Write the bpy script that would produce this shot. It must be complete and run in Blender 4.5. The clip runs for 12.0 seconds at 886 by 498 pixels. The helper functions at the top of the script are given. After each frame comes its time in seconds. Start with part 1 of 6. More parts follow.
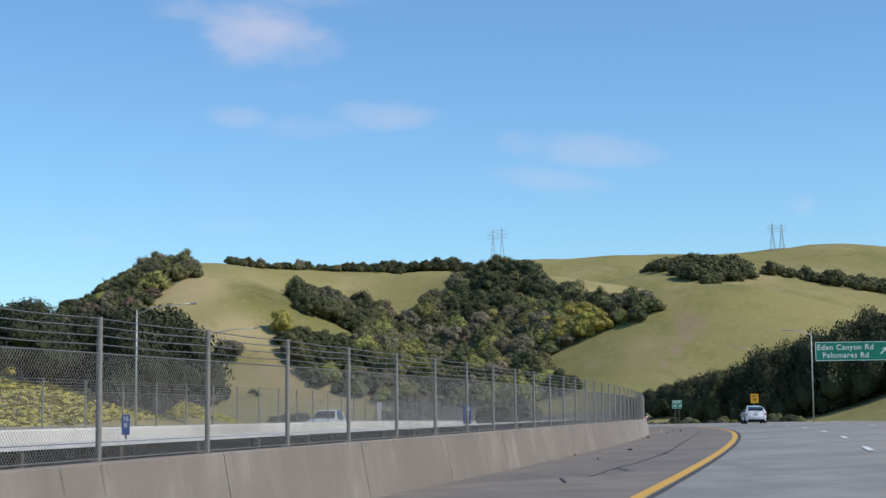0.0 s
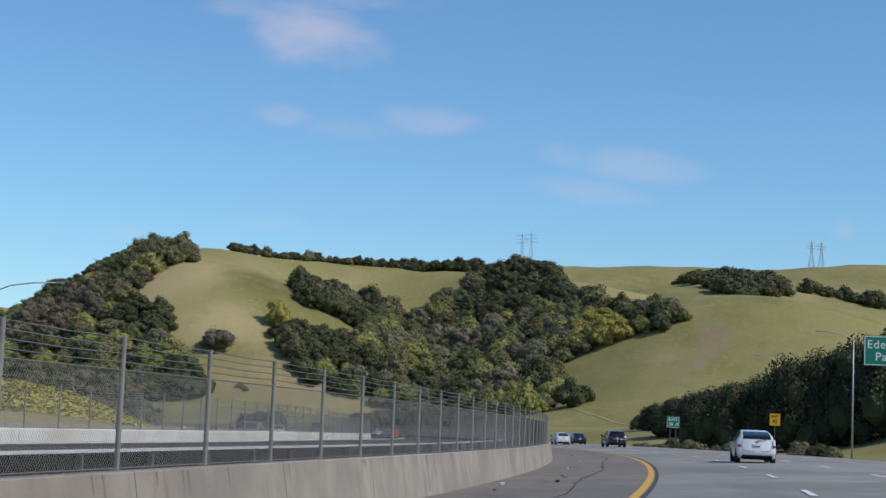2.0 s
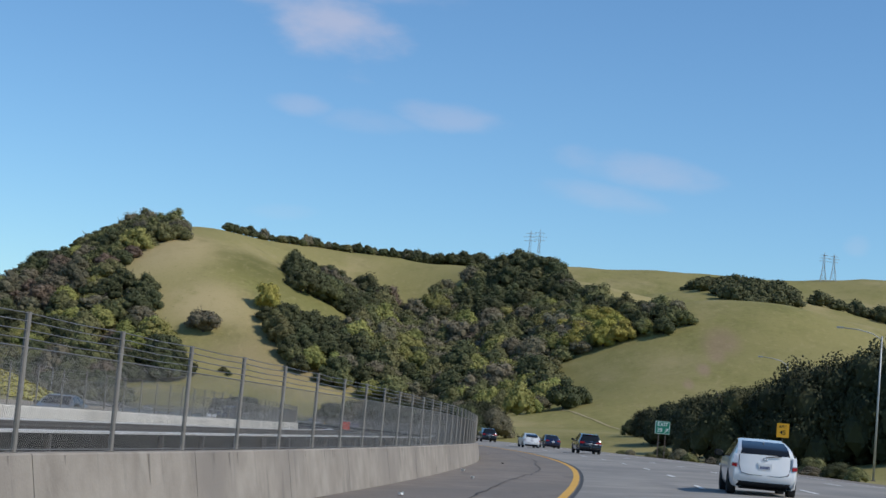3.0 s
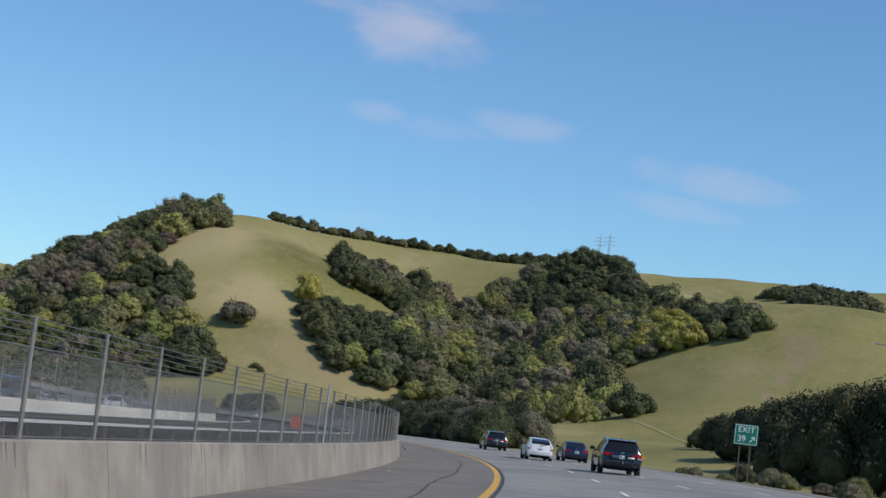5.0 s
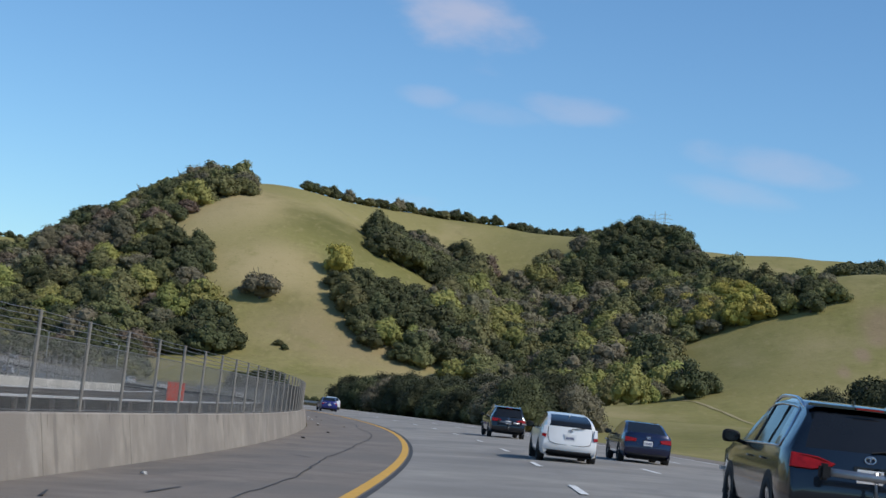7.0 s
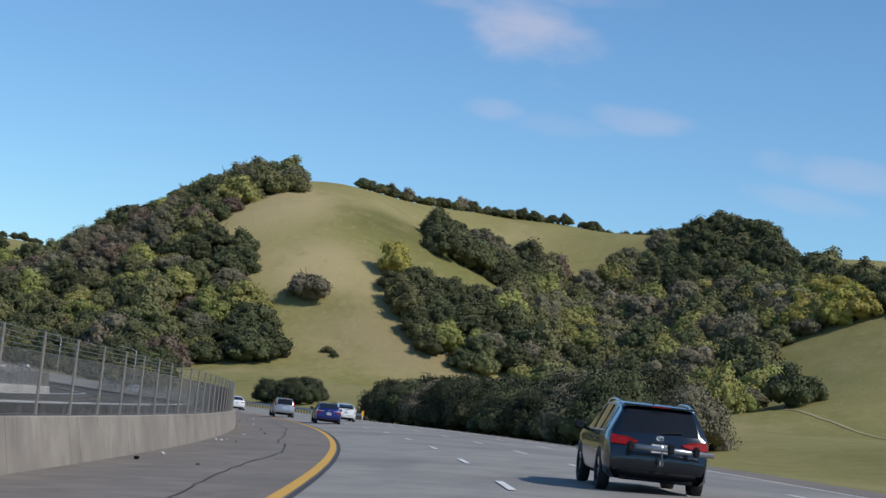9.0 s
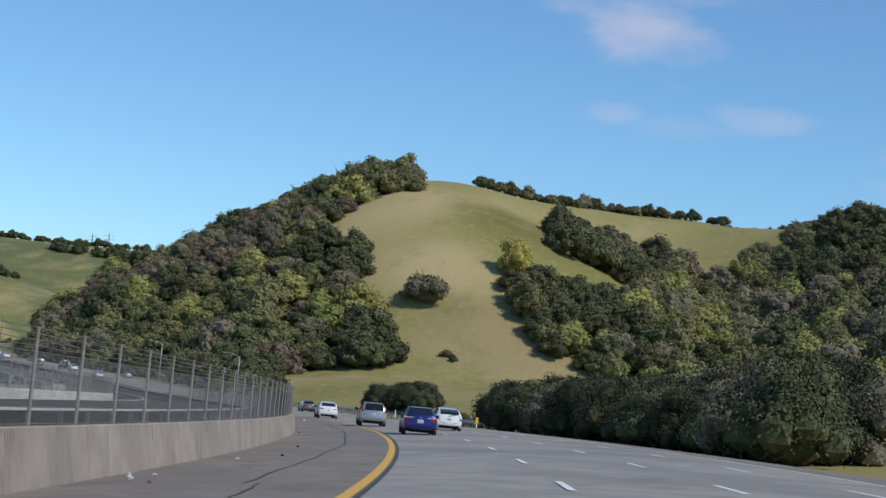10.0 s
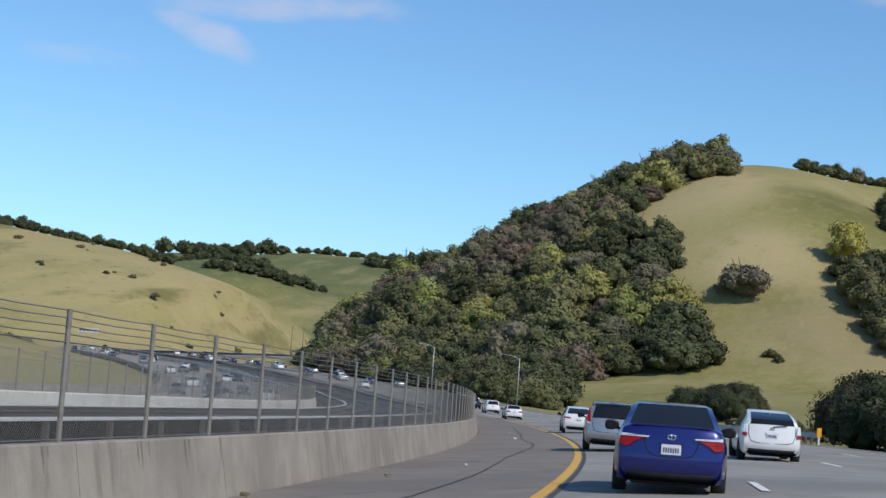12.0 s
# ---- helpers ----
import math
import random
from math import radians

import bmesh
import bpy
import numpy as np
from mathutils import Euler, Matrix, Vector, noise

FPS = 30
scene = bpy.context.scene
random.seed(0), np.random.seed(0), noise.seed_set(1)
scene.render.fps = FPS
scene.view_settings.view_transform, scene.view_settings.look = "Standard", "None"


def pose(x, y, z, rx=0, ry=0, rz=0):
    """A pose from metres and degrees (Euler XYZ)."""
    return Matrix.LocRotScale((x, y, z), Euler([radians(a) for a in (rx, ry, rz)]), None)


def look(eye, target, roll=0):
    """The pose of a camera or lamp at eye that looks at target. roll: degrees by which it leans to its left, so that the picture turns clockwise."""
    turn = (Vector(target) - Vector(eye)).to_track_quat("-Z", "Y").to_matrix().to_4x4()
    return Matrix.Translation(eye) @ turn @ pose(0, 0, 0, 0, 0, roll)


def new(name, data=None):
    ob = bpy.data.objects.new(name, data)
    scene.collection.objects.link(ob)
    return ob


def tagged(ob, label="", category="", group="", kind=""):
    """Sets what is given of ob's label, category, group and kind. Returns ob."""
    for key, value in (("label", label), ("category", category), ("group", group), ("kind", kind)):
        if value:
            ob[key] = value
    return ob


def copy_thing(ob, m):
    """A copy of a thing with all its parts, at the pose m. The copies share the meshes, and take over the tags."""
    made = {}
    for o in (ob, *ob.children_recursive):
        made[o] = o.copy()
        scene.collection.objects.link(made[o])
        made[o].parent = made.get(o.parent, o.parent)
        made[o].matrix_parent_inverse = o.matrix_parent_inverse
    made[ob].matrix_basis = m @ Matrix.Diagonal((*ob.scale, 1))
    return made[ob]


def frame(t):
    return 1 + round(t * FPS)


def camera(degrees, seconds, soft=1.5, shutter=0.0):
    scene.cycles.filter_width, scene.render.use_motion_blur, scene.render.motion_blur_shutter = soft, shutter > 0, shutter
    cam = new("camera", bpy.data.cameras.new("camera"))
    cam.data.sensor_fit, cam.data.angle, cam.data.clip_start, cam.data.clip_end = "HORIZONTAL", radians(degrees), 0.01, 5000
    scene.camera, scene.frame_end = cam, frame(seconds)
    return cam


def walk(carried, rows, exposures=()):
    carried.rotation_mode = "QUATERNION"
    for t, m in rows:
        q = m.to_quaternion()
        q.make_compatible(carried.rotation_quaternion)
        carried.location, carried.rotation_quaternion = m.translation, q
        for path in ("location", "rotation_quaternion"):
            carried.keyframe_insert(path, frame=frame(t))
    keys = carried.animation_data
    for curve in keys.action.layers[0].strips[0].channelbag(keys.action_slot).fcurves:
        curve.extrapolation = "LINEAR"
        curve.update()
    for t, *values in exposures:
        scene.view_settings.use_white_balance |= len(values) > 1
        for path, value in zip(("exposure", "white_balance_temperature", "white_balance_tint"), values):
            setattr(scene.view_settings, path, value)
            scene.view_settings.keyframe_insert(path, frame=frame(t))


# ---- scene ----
# ---- camera ----
cam = camera(30.11, 12.0)
PATH = [
    (0.0, look((0.20, 0.00, 3.16), (-0.650, 99.497, 13.140), -0.56)),
    (0.5, look((3.36, 15.13, 3.31), (0.695, 114.508, 14.117), 0.74)),
    (1.0, look((6.47, 30.37, 3.34), (4.750, 129.785, 14.004), 1.19)),
    (1.5, look((9.57, 45.73, 3.42), (7.596, 145.169, 13.812), 1.66)),
    (2.0, look((12.51, 61.25, 3.49), (9.355, 160.666, 13.808), 2.33)),
    (2.5, look((15.11, 76.74, 3.44), (11.782, 176.164, 13.634), 3.55)),
    (3.0, look((17.32, 92.13, 3.44), (13.502, 191.546, 13.536), 5.15)),
    (5.0, look((22.76, 153.16, 3.11), (14.536, 252.303, 13.263), 6.69)),
    (5.5, look((23.23, 168.31, 3.00), (13.830, 267.294, 13.667), 6.43)),
    (6.0, look((23.40, 183.25, 2.87), (13.431, 282.175, 13.564), 6.57)),
    (6.5, look((23.23, 198.06, 2.75), (12.556, 296.926, 13.316), 6.72)),
    (7.0, look((22.84, 212.78, 2.62), (11.544, 311.744, 11.494), 6.60)),
    (9.0, look((17.70, 271.11, 2.08), (2.269, 369.482, 11.292), 6.11)),
    (9.5, look((15.69, 285.53, 1.97), (-4.171, 383.121, 10.996), 5.51)),
    (10.0, look((13.25, 299.86, 1.83), (-9.464, 396.841, 10.714), 5.29)),
    (10.5, look((10.53, 314.21, 1.69), (-19.851, 409.108, 10.114), 5.15)),
    (11.0, look((7.54, 328.61, 1.55), (-24.712, 422.880, 10.079), 4.48)),
    (11.5, look((4.31, 342.97, 1.39), (-30.661, 436.281, 9.785), 4.30)),
    (12.0, look((0.77, 357.20, 1.26), (-40.179, 448.082, 9.247), 4.21)),
]
walk(cam, PATH, ((0.0, 0.12), (0.4, -0.08), (9.0, -0.06), (12.0, 0.03)))

# ---- world, sun ----
SUN_AZ = radians(112.0)     # clockwise from +y
SUN_EL = radians(44.0)
world = bpy.data.worlds.new("sky")
scene.world = world
world.use_nodes = True
wn, wl = world.node_tree.nodes, world.node_tree.links
wn.clear()
w_out = wn.new("ShaderNodeOutputWorld")
w_bg = wn.new("ShaderNodeBackground")
w_bg.inputs["Strength"].default_value = 0.118
sky = wn.new("ShaderNodeTexSky")
sky.sky_type = "NISHITA"
sky.sun_disc = False
sky.sun_elevation = SUN_EL
sky.sun_rotation = SUN_AZ
sky.altitude = 100
sky.air_density = 1.0
sky.dust_density = 0.2
sky.ozone_density = 3.0
wl.new(w_bg.outputs[0], w_out.inputs[0])


def wmath(op, a, b=None, c=None):
    n = wn.new("ShaderNodeMath")
    n.operation = op
    for k, v in enumerate((a, b, c)):
        if v is None:
            continue
        if isinstance(v, (int, float)):
            n.inputs[k].default_value = v
        else:
            wl.new(v, n.inputs[k])
    return n.outputs[0]


w_tc = wn.new("ShaderNodeTexCoord")
w_sep = wn.new("ShaderNodeSeparateXYZ")
wl.new(w_tc.outputs["Generated"], w_sep.inputs[0])
w_az = wmath("MULTIPLY", wmath("ARCTAN2", w_sep.outputs[0], w_sep.outputs[1]), 57.29578)
w_el = wmath("MULTIPLY", wmath("ARCSINE", w_sep.outputs[2]), 57.29578)
w_noise = wn.new("ShaderNodeTexNoise")
w_noise.inputs["Scale"].default_value = 17.0
w_noise.inputs["Detail"].default_value = 6.0
w_noise.inputs["Roughness"].default_value = 0.55
w_map = wn.new("ShaderNodeMapping")
w_map.inputs["Scale"].default_value = (1.0, 1.0, 2.2)
wl.new(w_tc.outputs["Generated"], w_map.inputs[0])
wl.new(w_map.outputs[0], w_noise.inputs["Vector"])
# fair-weather clouds: azimuth, elevation, half width, half height, tilt, density
CLOUDS = [
    (-7.1, 13.3, 2.8, 1.3, -0.25, 0.46), (-9.0, 13.9, 1.5, 0.5, 0.1, 0.34), (-5.8, 14.6, 3.0, 0.6, -0.05, 0.3),
    (-7.7, 10.3, 1.0, 0.36, -0.05, 0.20), (-5.1, 9.95, 1.6, 0.4, 0.02, 0.13), (-2.5, 10.35, 1.9, 0.45, -0.05, 0.23),
    (4.5, 9.15, 2.6, 0.6, -0.10, 0.22), (3.0, 8.05, 2.3, 0.45, -0.10, 0.18),
    (-32.6, 11.1, 1.9, 0.55, -0.35, 0.42), (-30.0, 12.5, 4.4, 0.5, 0.05, 0.42), (-37.0, 10.1, 2.4, 0.4, 0.05, 0.3),
    (4.5, 15.6, 2.4, 0.3, 0.0, 0.25), (-12.6, 5.9, 1.0, 0.35, 0.05, 0.1), (-7.8, 6.6, 1.2, 0.25, 0.05, 0.07), (11.9, 7.0, 0.4, 0.35, 0.0, 0.12),
]
w_cover = None
for az, el, hw, hh, tilt, dens in CLOUDS:
    dx = wmath("SUBTRACT", w_az, az)
    dy = wmath("SUBTRACT", wmath("SUBTRACT", w_el, el), wmath("MULTIPLY", dx, tilt))
    q = wmath("ADD", wmath("POWER", wmath("ABSOLUTE", wmath("DIVIDE", dx, hw)), 2.0),
              wmath("POWER", wmath("ABSOLUTE", wmath("DIVIDE", dy, hh)), 2.0))
    body = wmath("SUBTRACT", 1.25, q)
    fluffy = wmath("ADD", body, wmath("MULTIPLY", wmath("SUBTRACT", w_noise.outputs[0], 0.5), 4.6))
    n = wn.new("ShaderNodeMapRange")
    n.interpolation_type = "SMOOTHSTEP"
    wl.new(fluffy, n.inputs[0])
    n.inputs[1].default_value = -0.3
    n.inputs[2].default_value = 2.0
    n.inputs[4].default_value = dens
    w_cover = n.outputs[0] if w_cover is None else wmath("MAXIMUM", w_cover, n.outputs[0])
w_mix = wn.new("ShaderNodeMix")
w_mix.data_type = "RGBA"
w_mix.inputs["B"].default_value = (6.1, 5.5, 6.1, 1)
wl.new(w_cover, w_mix.inputs["Factor"])
w_tint = wn.new("ShaderNodeMix")
w_tint.data_type = "RGBA"
w_tint.blend_type = "MULTIPLY"
w_tint.inputs["Factor"].default_value = 1.0
w_tint.inputs["B"].default_value = (0.76, 1.03, 1.20, 1)
wl.new(sky.outputs[0], w_tint.inputs["A"])
wl.new(w_tint.outputs["Result"], w_mix.inputs["A"])
wl.new(w_mix.outputs["Result"], w_bg.inputs["Color"])

sun = new("sun", bpy.data.lights.new("sun", "SUN"))
sun.data.energy = 3.6
sun.data.angle = radians(0.53)
sun.data.color = (1.0, 0.94, 0.85)
sun.matrix_world = look((0, 0, 0), (-math.sin(SUN_AZ) * math.cos(SUN_EL), -math.cos(SUN_AZ) * math.cos(SUN_EL), -math.sin(SUN_EL)))

# ---- materials ----
def material(name, colors, scale=1.0, rough=0.8, metal=0.0, bump=0.0, bump_scale=None, detail=6.0, vary=0.0, stretch=(1, 1, 1),
             scale2=None, spot=None, spec=0.5, coat=0.0, space="Object", emit=None):
    """Noise between colours at one scale, broad stains at a second one, fine relief."""
    m = bpy.data.materials.new(name)
    m.use_nodes = True
    nt = m.node_tree
    n, l = nt.nodes, nt.links
    b = n["Principled BSDF"]
    tc = n.new("ShaderNodeTexCoord")
    mp = n.new("ShaderNodeMapping")
    mp.inputs["Scale"].default_value = stretch
    l.new(tc.outputs[space], mp.inputs[0])
    no = n.new("ShaderNodeTexNoise")
    no.inputs["Scale"].default_value = scale
    no.inputs["Detail"].default_value = detail
    no.inputs["Roughness"].default_value = 0.6
    l.new(mp.outputs[0], no.inputs["Vector"])
    ramp = n.new("ShaderNodeValToRGB")
    el = ramp.color_ramp.elements
    el[0].position, el[1].position = 0.3, 0.7
    el[0].color, el[1].color = (*colors[0], 1), (*colors[-1], 1)
    for k, c in enumerate(colors[1:-1]):
        e = el.new(0.3 + 0.4 * (k + 1) / (len(colors) - 1))
        e.color = (*c, 1)
    l.new(no.outputs[0], ramp.inputs[0])
    col = ramp.outputs[0]
    if spot:
        n2 = n.new("ShaderNodeTexNoise")
        n2.inputs["Scale"].default_value = scale2 or scale * 0.1
        n2.inputs["Detail"].default_value = 4.0
        l.new(mp.outputs[0], n2.inputs["Vector"])
        mr = n.new("ShaderNodeMapRange")
        mr.interpolation_type = "SMOOTHSTEP"
        mr.inputs[1].default_value, mr.inputs[2].default_value = 0.42, 0.68
        l.new(n2.outputs[0], mr.inputs[0])
        mx = n.new("ShaderNodeMix")
        mx.data_type = "RGBA"
        mx.inputs["B"].default_value = (*spot, 1)
        l.new(mr.outputs[0], mx.inputs["Factor"])
        l.new(col, mx.inputs["A"])
        col = mx.outputs["Result"]
    if vary:
        oi = n.new("ShaderNodeObjectInfo")
        hs = n.new("ShaderNodeHueSaturation")
        mr = n.new("ShaderNodeMapRange")
        mr.inputs[3].default_value, mr.inputs[4].default_value = 1 - vary, 1 + vary
        l.new(oi.outputs["Random"], mr.inputs[0])
        l.new(mr.outputs[0], hs.inputs["Value"])
        l.new(col, hs.inputs["Color"])
        col = hs.outputs[0]
    l.new(col, b.inputs["Base Color"])
    b.inputs["Roughness"].default_value = rough
    b.inputs["Metallic"].default_value = metal
    b.inputs["Specular IOR Level"].default_value = spec
    b.inputs["Coat Weight"].default_value = coat
    b.inputs["Coat Roughness"].default_value = 0.05
    if emit:
        b.inputs["Emission Color"].default_value = (*emit, 1)
        b.inputs["Emission Strength"].default_value = 1.0
    if bump:
        nb = n.new("ShaderNodeTexNoise")
        nb.inputs["Scale"].default_value = bump_scale or scale * 4
        nb.inputs["Detail"].default_value = 5.0
        l.new(mp.outputs[0], nb.inputs["Vector"])
        bp = n.new("ShaderNodeBump")
        bp.inputs["Strength"].default_value = bump
        bp.inputs["Distance"].default_value = 0.02
        l.new(nb.outputs[0], bp.inputs["Height"])
        l.new(bp.outputs[0], b.inputs["Normal"])
    return m


def layer(m, color, scale, lo, hi, amount, stretch=(1, 1, 1), shift=0.0, mask=None):
    """Lay a second colour over a material where a noise passes a threshold; mask: socket that scales it."""
    n, l = m.node_tree.nodes, m.node_tree.links
    b = n["Principled BSDF"]
    col = b.inputs["Base Color"].links[0].from_socket
    tc = n.new("ShaderNodeTexCoord")
    mp = n.new("ShaderNodeMapping")
    mp.inputs["Location"].default_value = (shift, 1.8 * shift, 0.3 * shift)
    mp.inputs["Scale"].default_value = stretch
    l.new(tc.outputs["Object"], mp.inputs[0])
    no = n.new("ShaderNodeTexNoise")
    no.inputs["Scale"].default_value = scale
    no.inputs["Detail"].default_value = 7.0
    no.inputs["Roughness"].default_value = 0.62
    l.new(mp.outputs[0], no.inputs["Vector"])
    mr = n.new("ShaderNodeMapRange")
    mr.interpolation_type = "SMOOTHSTEP"
    mr.inputs[1].default_value, mr.inputs[2].default_value, mr.inputs[4].default_value = lo, hi, amount
    l.new(no.outputs[0], mr.inputs[0])
    fac = mr.outputs[0]
    if mask is not None:
        mu = n.new("ShaderNodeMath")
        mu.operation = "MULTIPLY"
        l.new(fac, mu.inputs[0])
        l.new(mask, mu.inputs[1])
        fac = mu.outputs[0]
    mx = n.new("ShaderNodeMix")
    mx.data_type = "RGBA"
    mx.inputs["B"].default_value = (*color, 1)
    l.new(fac, mx.inputs["Factor"])
    l.new(col, mx.inputs["A"])
    l.new(mx.outputs["Result"], b.inputs["Base Color"])
    return m


def region(m, ax, ay, c, lo, hi):
    """A smooth step across the land: ax * x + ay * y + c from lo to hi."""
    n, l = m.node_tree.nodes, m.node_tree.links
    tc = n.new("ShaderNodeTexCoord")
    dot = n.new("ShaderNodeVectorMath")
    dot.operation = "DOT_PRODUCT"
    dot.inputs[1].default_value = (ax, ay, 0)
    l.new(tc.outputs["Object"], dot.inputs[0])
    mr = n.new("ShaderNodeMapRange")
    mr.interpolation_type = "SMOOTHSTEP"
    mr.inputs[1].default_value, mr.inputs[2].default_value = lo - c, hi - c
    l.new(dot.outputs["Value"], mr.inputs[0])
    return mr.outputs[0]


def blotch(m, color, cx, cy, rx, ry, amount):
    """A patch of another colour with a ragged, soft edge round (cx, cy)."""
    n, l = m.node_tree.nodes, m.node_tree.links
    tc = n.new("ShaderNodeTexCoord")
    mp = n.new("ShaderNodeMapping")
    mp.vector_type = "TEXTURE"
    mp.inputs["Location"].default_value = (cx, cy, 0)
    mp.inputs["Scale"].default_value = (rx, ry, 1e6)
    l.new(tc.outputs["Object"], mp.inputs[0])
    ln = n.new("ShaderNodeVectorMath")
    ln.operation = "LENGTH"
    l.new(mp.outputs[0], ln.inputs[0])
    mr = n.new("ShaderNodeMapRange")
    mr.interpolation_type = "SMOOTHSTEP"
    mr.inputs[1].default_value, mr.inputs[2].default_value, mr.inputs[3].default_value, mr.inputs[4].default_value = 0.25, 1.25, 1.0, 0.0
    l.new(ln.outputs["Value"], mr.inputs[0])
    layer(m, color, 0.09, 0.15, 0.50, amount, (1, 0.6, 1), cx, mr.outputs[0])


def grass_material(name, green, dry, tan):
    """Spring grass: broad dry patches, streaks down the slope, fine tufts; drier on the hills across the freeway."""
    m = material(name, (tuple(0.72 * c for c in green), green, tuple(1.25 * c for c in green)), scale=0.35, rough=0.95, bump=0.9, bump_scale=0.9, spec=0.1)
    m.node_tree.nodes["Bump"].inputs["Distance"].default_value = 0.12
    far_west = region(m, -1.0, -0.413, 75.0, 0, 35)
    south = region(m, 0.0, -1.0, 1285.0, 0, 110)
    n, l = m.node_tree.nodes, m.node_tree.links
    both = n.new("ShaderNodeMath")
    both.operation = "MULTIPLY"
    l.new(far_west, both.inputs[0])
    l.new(south, both.inputs[1])
    layer(m, dry, 0.012, 0.28, 0.60, 0.9, (1, 0.5, 1), 0)
    # the hills behind the slope across the freeway are greener, haze and shade painted in
    behind = n.new("ShaderNodeMath")
    behind.operation = "SUBTRACT"
    l.new(far_west, behind.inputs[0])
    l.new(both.outputs[0], behind.inputs[1])
    layer(m, (0.085, 0.112, 0.050), 0.008, 0.25, 0.60, 0.85, (1, 1, 1), 7, behind.outputs[0])
    layer(m, (0.19, 0.175, 0.09), 0.02, 0.52, 0.66, 0.6, (1, 0.6, 1), 29, behind.outputs[0])
    layer(m, tan, 0.021, 0.48, 0.74, 0.7, (1, 0.35, 1), 17)
    # dry brow, pale streak and darker green swale of the main hill, bare earth on the spur
    for cx, cy, rx, ry, c, amount in ((-151, 912, 34, 50, tan, 1.0), (-118, 852, 30, 26, tan, 1.0), (-106, 922, 26, 42, tuple(0.68 * v for v in green), 0.9), (-72, 930, 34, 60, tuple(0.85 * v for v in green), 0.6),
                                      (112, 798, 9, 24, (0.29, 0.212, 0.125), 0.9), (108, 780, 4, 14, (0.30, 0.22, 0.13), 0.9), (101, 762, 3, 12, (0.31, 0.225, 0.14), 0.9), (93, 744, 2.5, 10, (0.31, 0.225, 0.14), 0.9),
                                      (-58, 150, 22, 90, (0.34, 0.30, 0.035), 1.0), (-54, 250, 17, 85, (0.34, 0.30, 0.035), 1.0), (-80, 815, 40, 30, (0.27, 0.215, 0.115), 0.9)):
        blotch(m, c, cx, cy, rx, ry, amount)
    layer(m, tan, 0.02, 0.28, 0.60, 0.75, (1, 0.5, 1), 90, both.outputs[0])
    layer(m, (0.36, 0.30, 0.12), 0.05, 0.50, 0.66, 0.55, (1, 0.5, 1), 70, both.outputs[0])
    layer(m, tuple(0.6 * v for v in green), 0.022, 0.52, 0.66, 0.75, (1, 0.45, 1), 44, both.outputs[0])
    layer(m, (0.13, 0.115, 0.06), 0.16, 0.60, 0.70, 0.6, (1, 0.6, 1), 15, both.outputs[0])
    layer(m, tuple(0.66 * v for v in green), 0.05, 0.50, 0.78, 0.45, (1, 0.5, 1), 34)
    layer(m, tan, 0.35, 0.53, 0.72, 0.32, (1.0, 0.3, 1), 51)
    layer(m, tuple(0.5 * v for v in green), 0.9, 0.57, 0.72, 0.4, (1, 1, 1), 68)
    return m


M_GRASS = grass_material("hill grass", (0.182, 0.174, 0.058), (0.262, 0.228, 0.092), (0.362, 0.292, 0.152))
M_LANE = material("worn concrete lanes", ((0.212, 0.196, 0.172), (0.265, 0.245, 0.216), (0.312, 0.29, 0.254)), scale=0.7, rough=0.85, bump=0.25, bump_scale=30,
                  scale2=0.12, spot=(0.19, 0.177, 0.158))
layer(M_LANE, (0.15, 0.145, 0.138), 0.5, 0.50, 0.72, 0.6, (1, 0.12, 1), 9)
M_SHOULDER = material("shoulder asphalt", ((0.150, 0.126, 0.102), (0.192, 0.162, 0.134), (0.228, 0.196, 0.162)), scale=0.9, rough=0.92, bump=0.35, bump_scale=45,
                      scale2=0.15, spot=(0.155, 0.135, 0.115))
M_TAR_SHADOW = material("black sealant and line shadow", ((0.035, 0.034, 0.033), (0.06, 0.058, 0.055)), scale=3, rough=0.8)
M_BARRIER = material("barrier concrete", ((0.225, 0.195, 0.160), (0.282, 0.247, 0.205), (0.335, 0.296, 0.246)), scale=1.3, rough=0.9, bump=0.3, bump_scale=25,
                     scale2=0.35, spot=(0.22, 0.192, 0.162))
layer(M_BARRIER, (0.155, 0.137, 0.117), 2.2, 0.55, 0.70, 0.6, (1, 1, 0.12), 4)
layer(M_BARRIER, (0.37, 0.335, 0.285), 0.9, 0.56, 0.70, 0.5, (1, 1, 0.5), 11)
# the first sections are browner and darker
layer(M_BARRIER, (0.165, 0.130, 0.102), 0.5, 0.20, 0.55, 0.75, (1, 1, 0.6), 31, region(M_BARRIER, 0.0, -1.0, 105.0, 0, 55))
layer(M_SHOULDER, (0.115, 0.10, 0.086), 0.8, 0.55, 0.68, 0.6, (1, 0.2, 1), 21)
# lighter copy of the barrier concrete: the far side's sunlight is in the colour
M_PALE = material("concrete with sunlight in colour", ((0.46, 0.43, 0.38), (0.56, 0.53, 0.47), (0.62, 0.59, 0.53)), scale=0.8, rough=0.9, bump=0.2, bump_scale=25, scale2=0.2, spot=(0.42, 0.39, 0.34))
M_STAIN = material("dark run-off stain", ((0.135, 0.118, 0.10), (0.215, 0.19, 0.16)), scale=6, rough=0.95)
M_WHITE = material("white road paint", ((0.55, 0.55, 0.53), (0.78, 0.78, 0.76)), scale=5, rough=0.75)
M_YELLOW = material("yellow road paint", ((0.55, 0.30, 0.04), (0.68, 0.38, 0.06)), scale=5, rough=0.75)
M_GALV = material("galvanised steel", ((0.17, 0.165, 0.155), (0.26, 0.255, 0.245)), scale=4, rough=0.55, metal=0.6)
M_WIRE = material("weathered chain link wire", ((0.25, 0.24, 0.22), (0.34, 0.325, 0.30)), scale=9, rough=0.7)
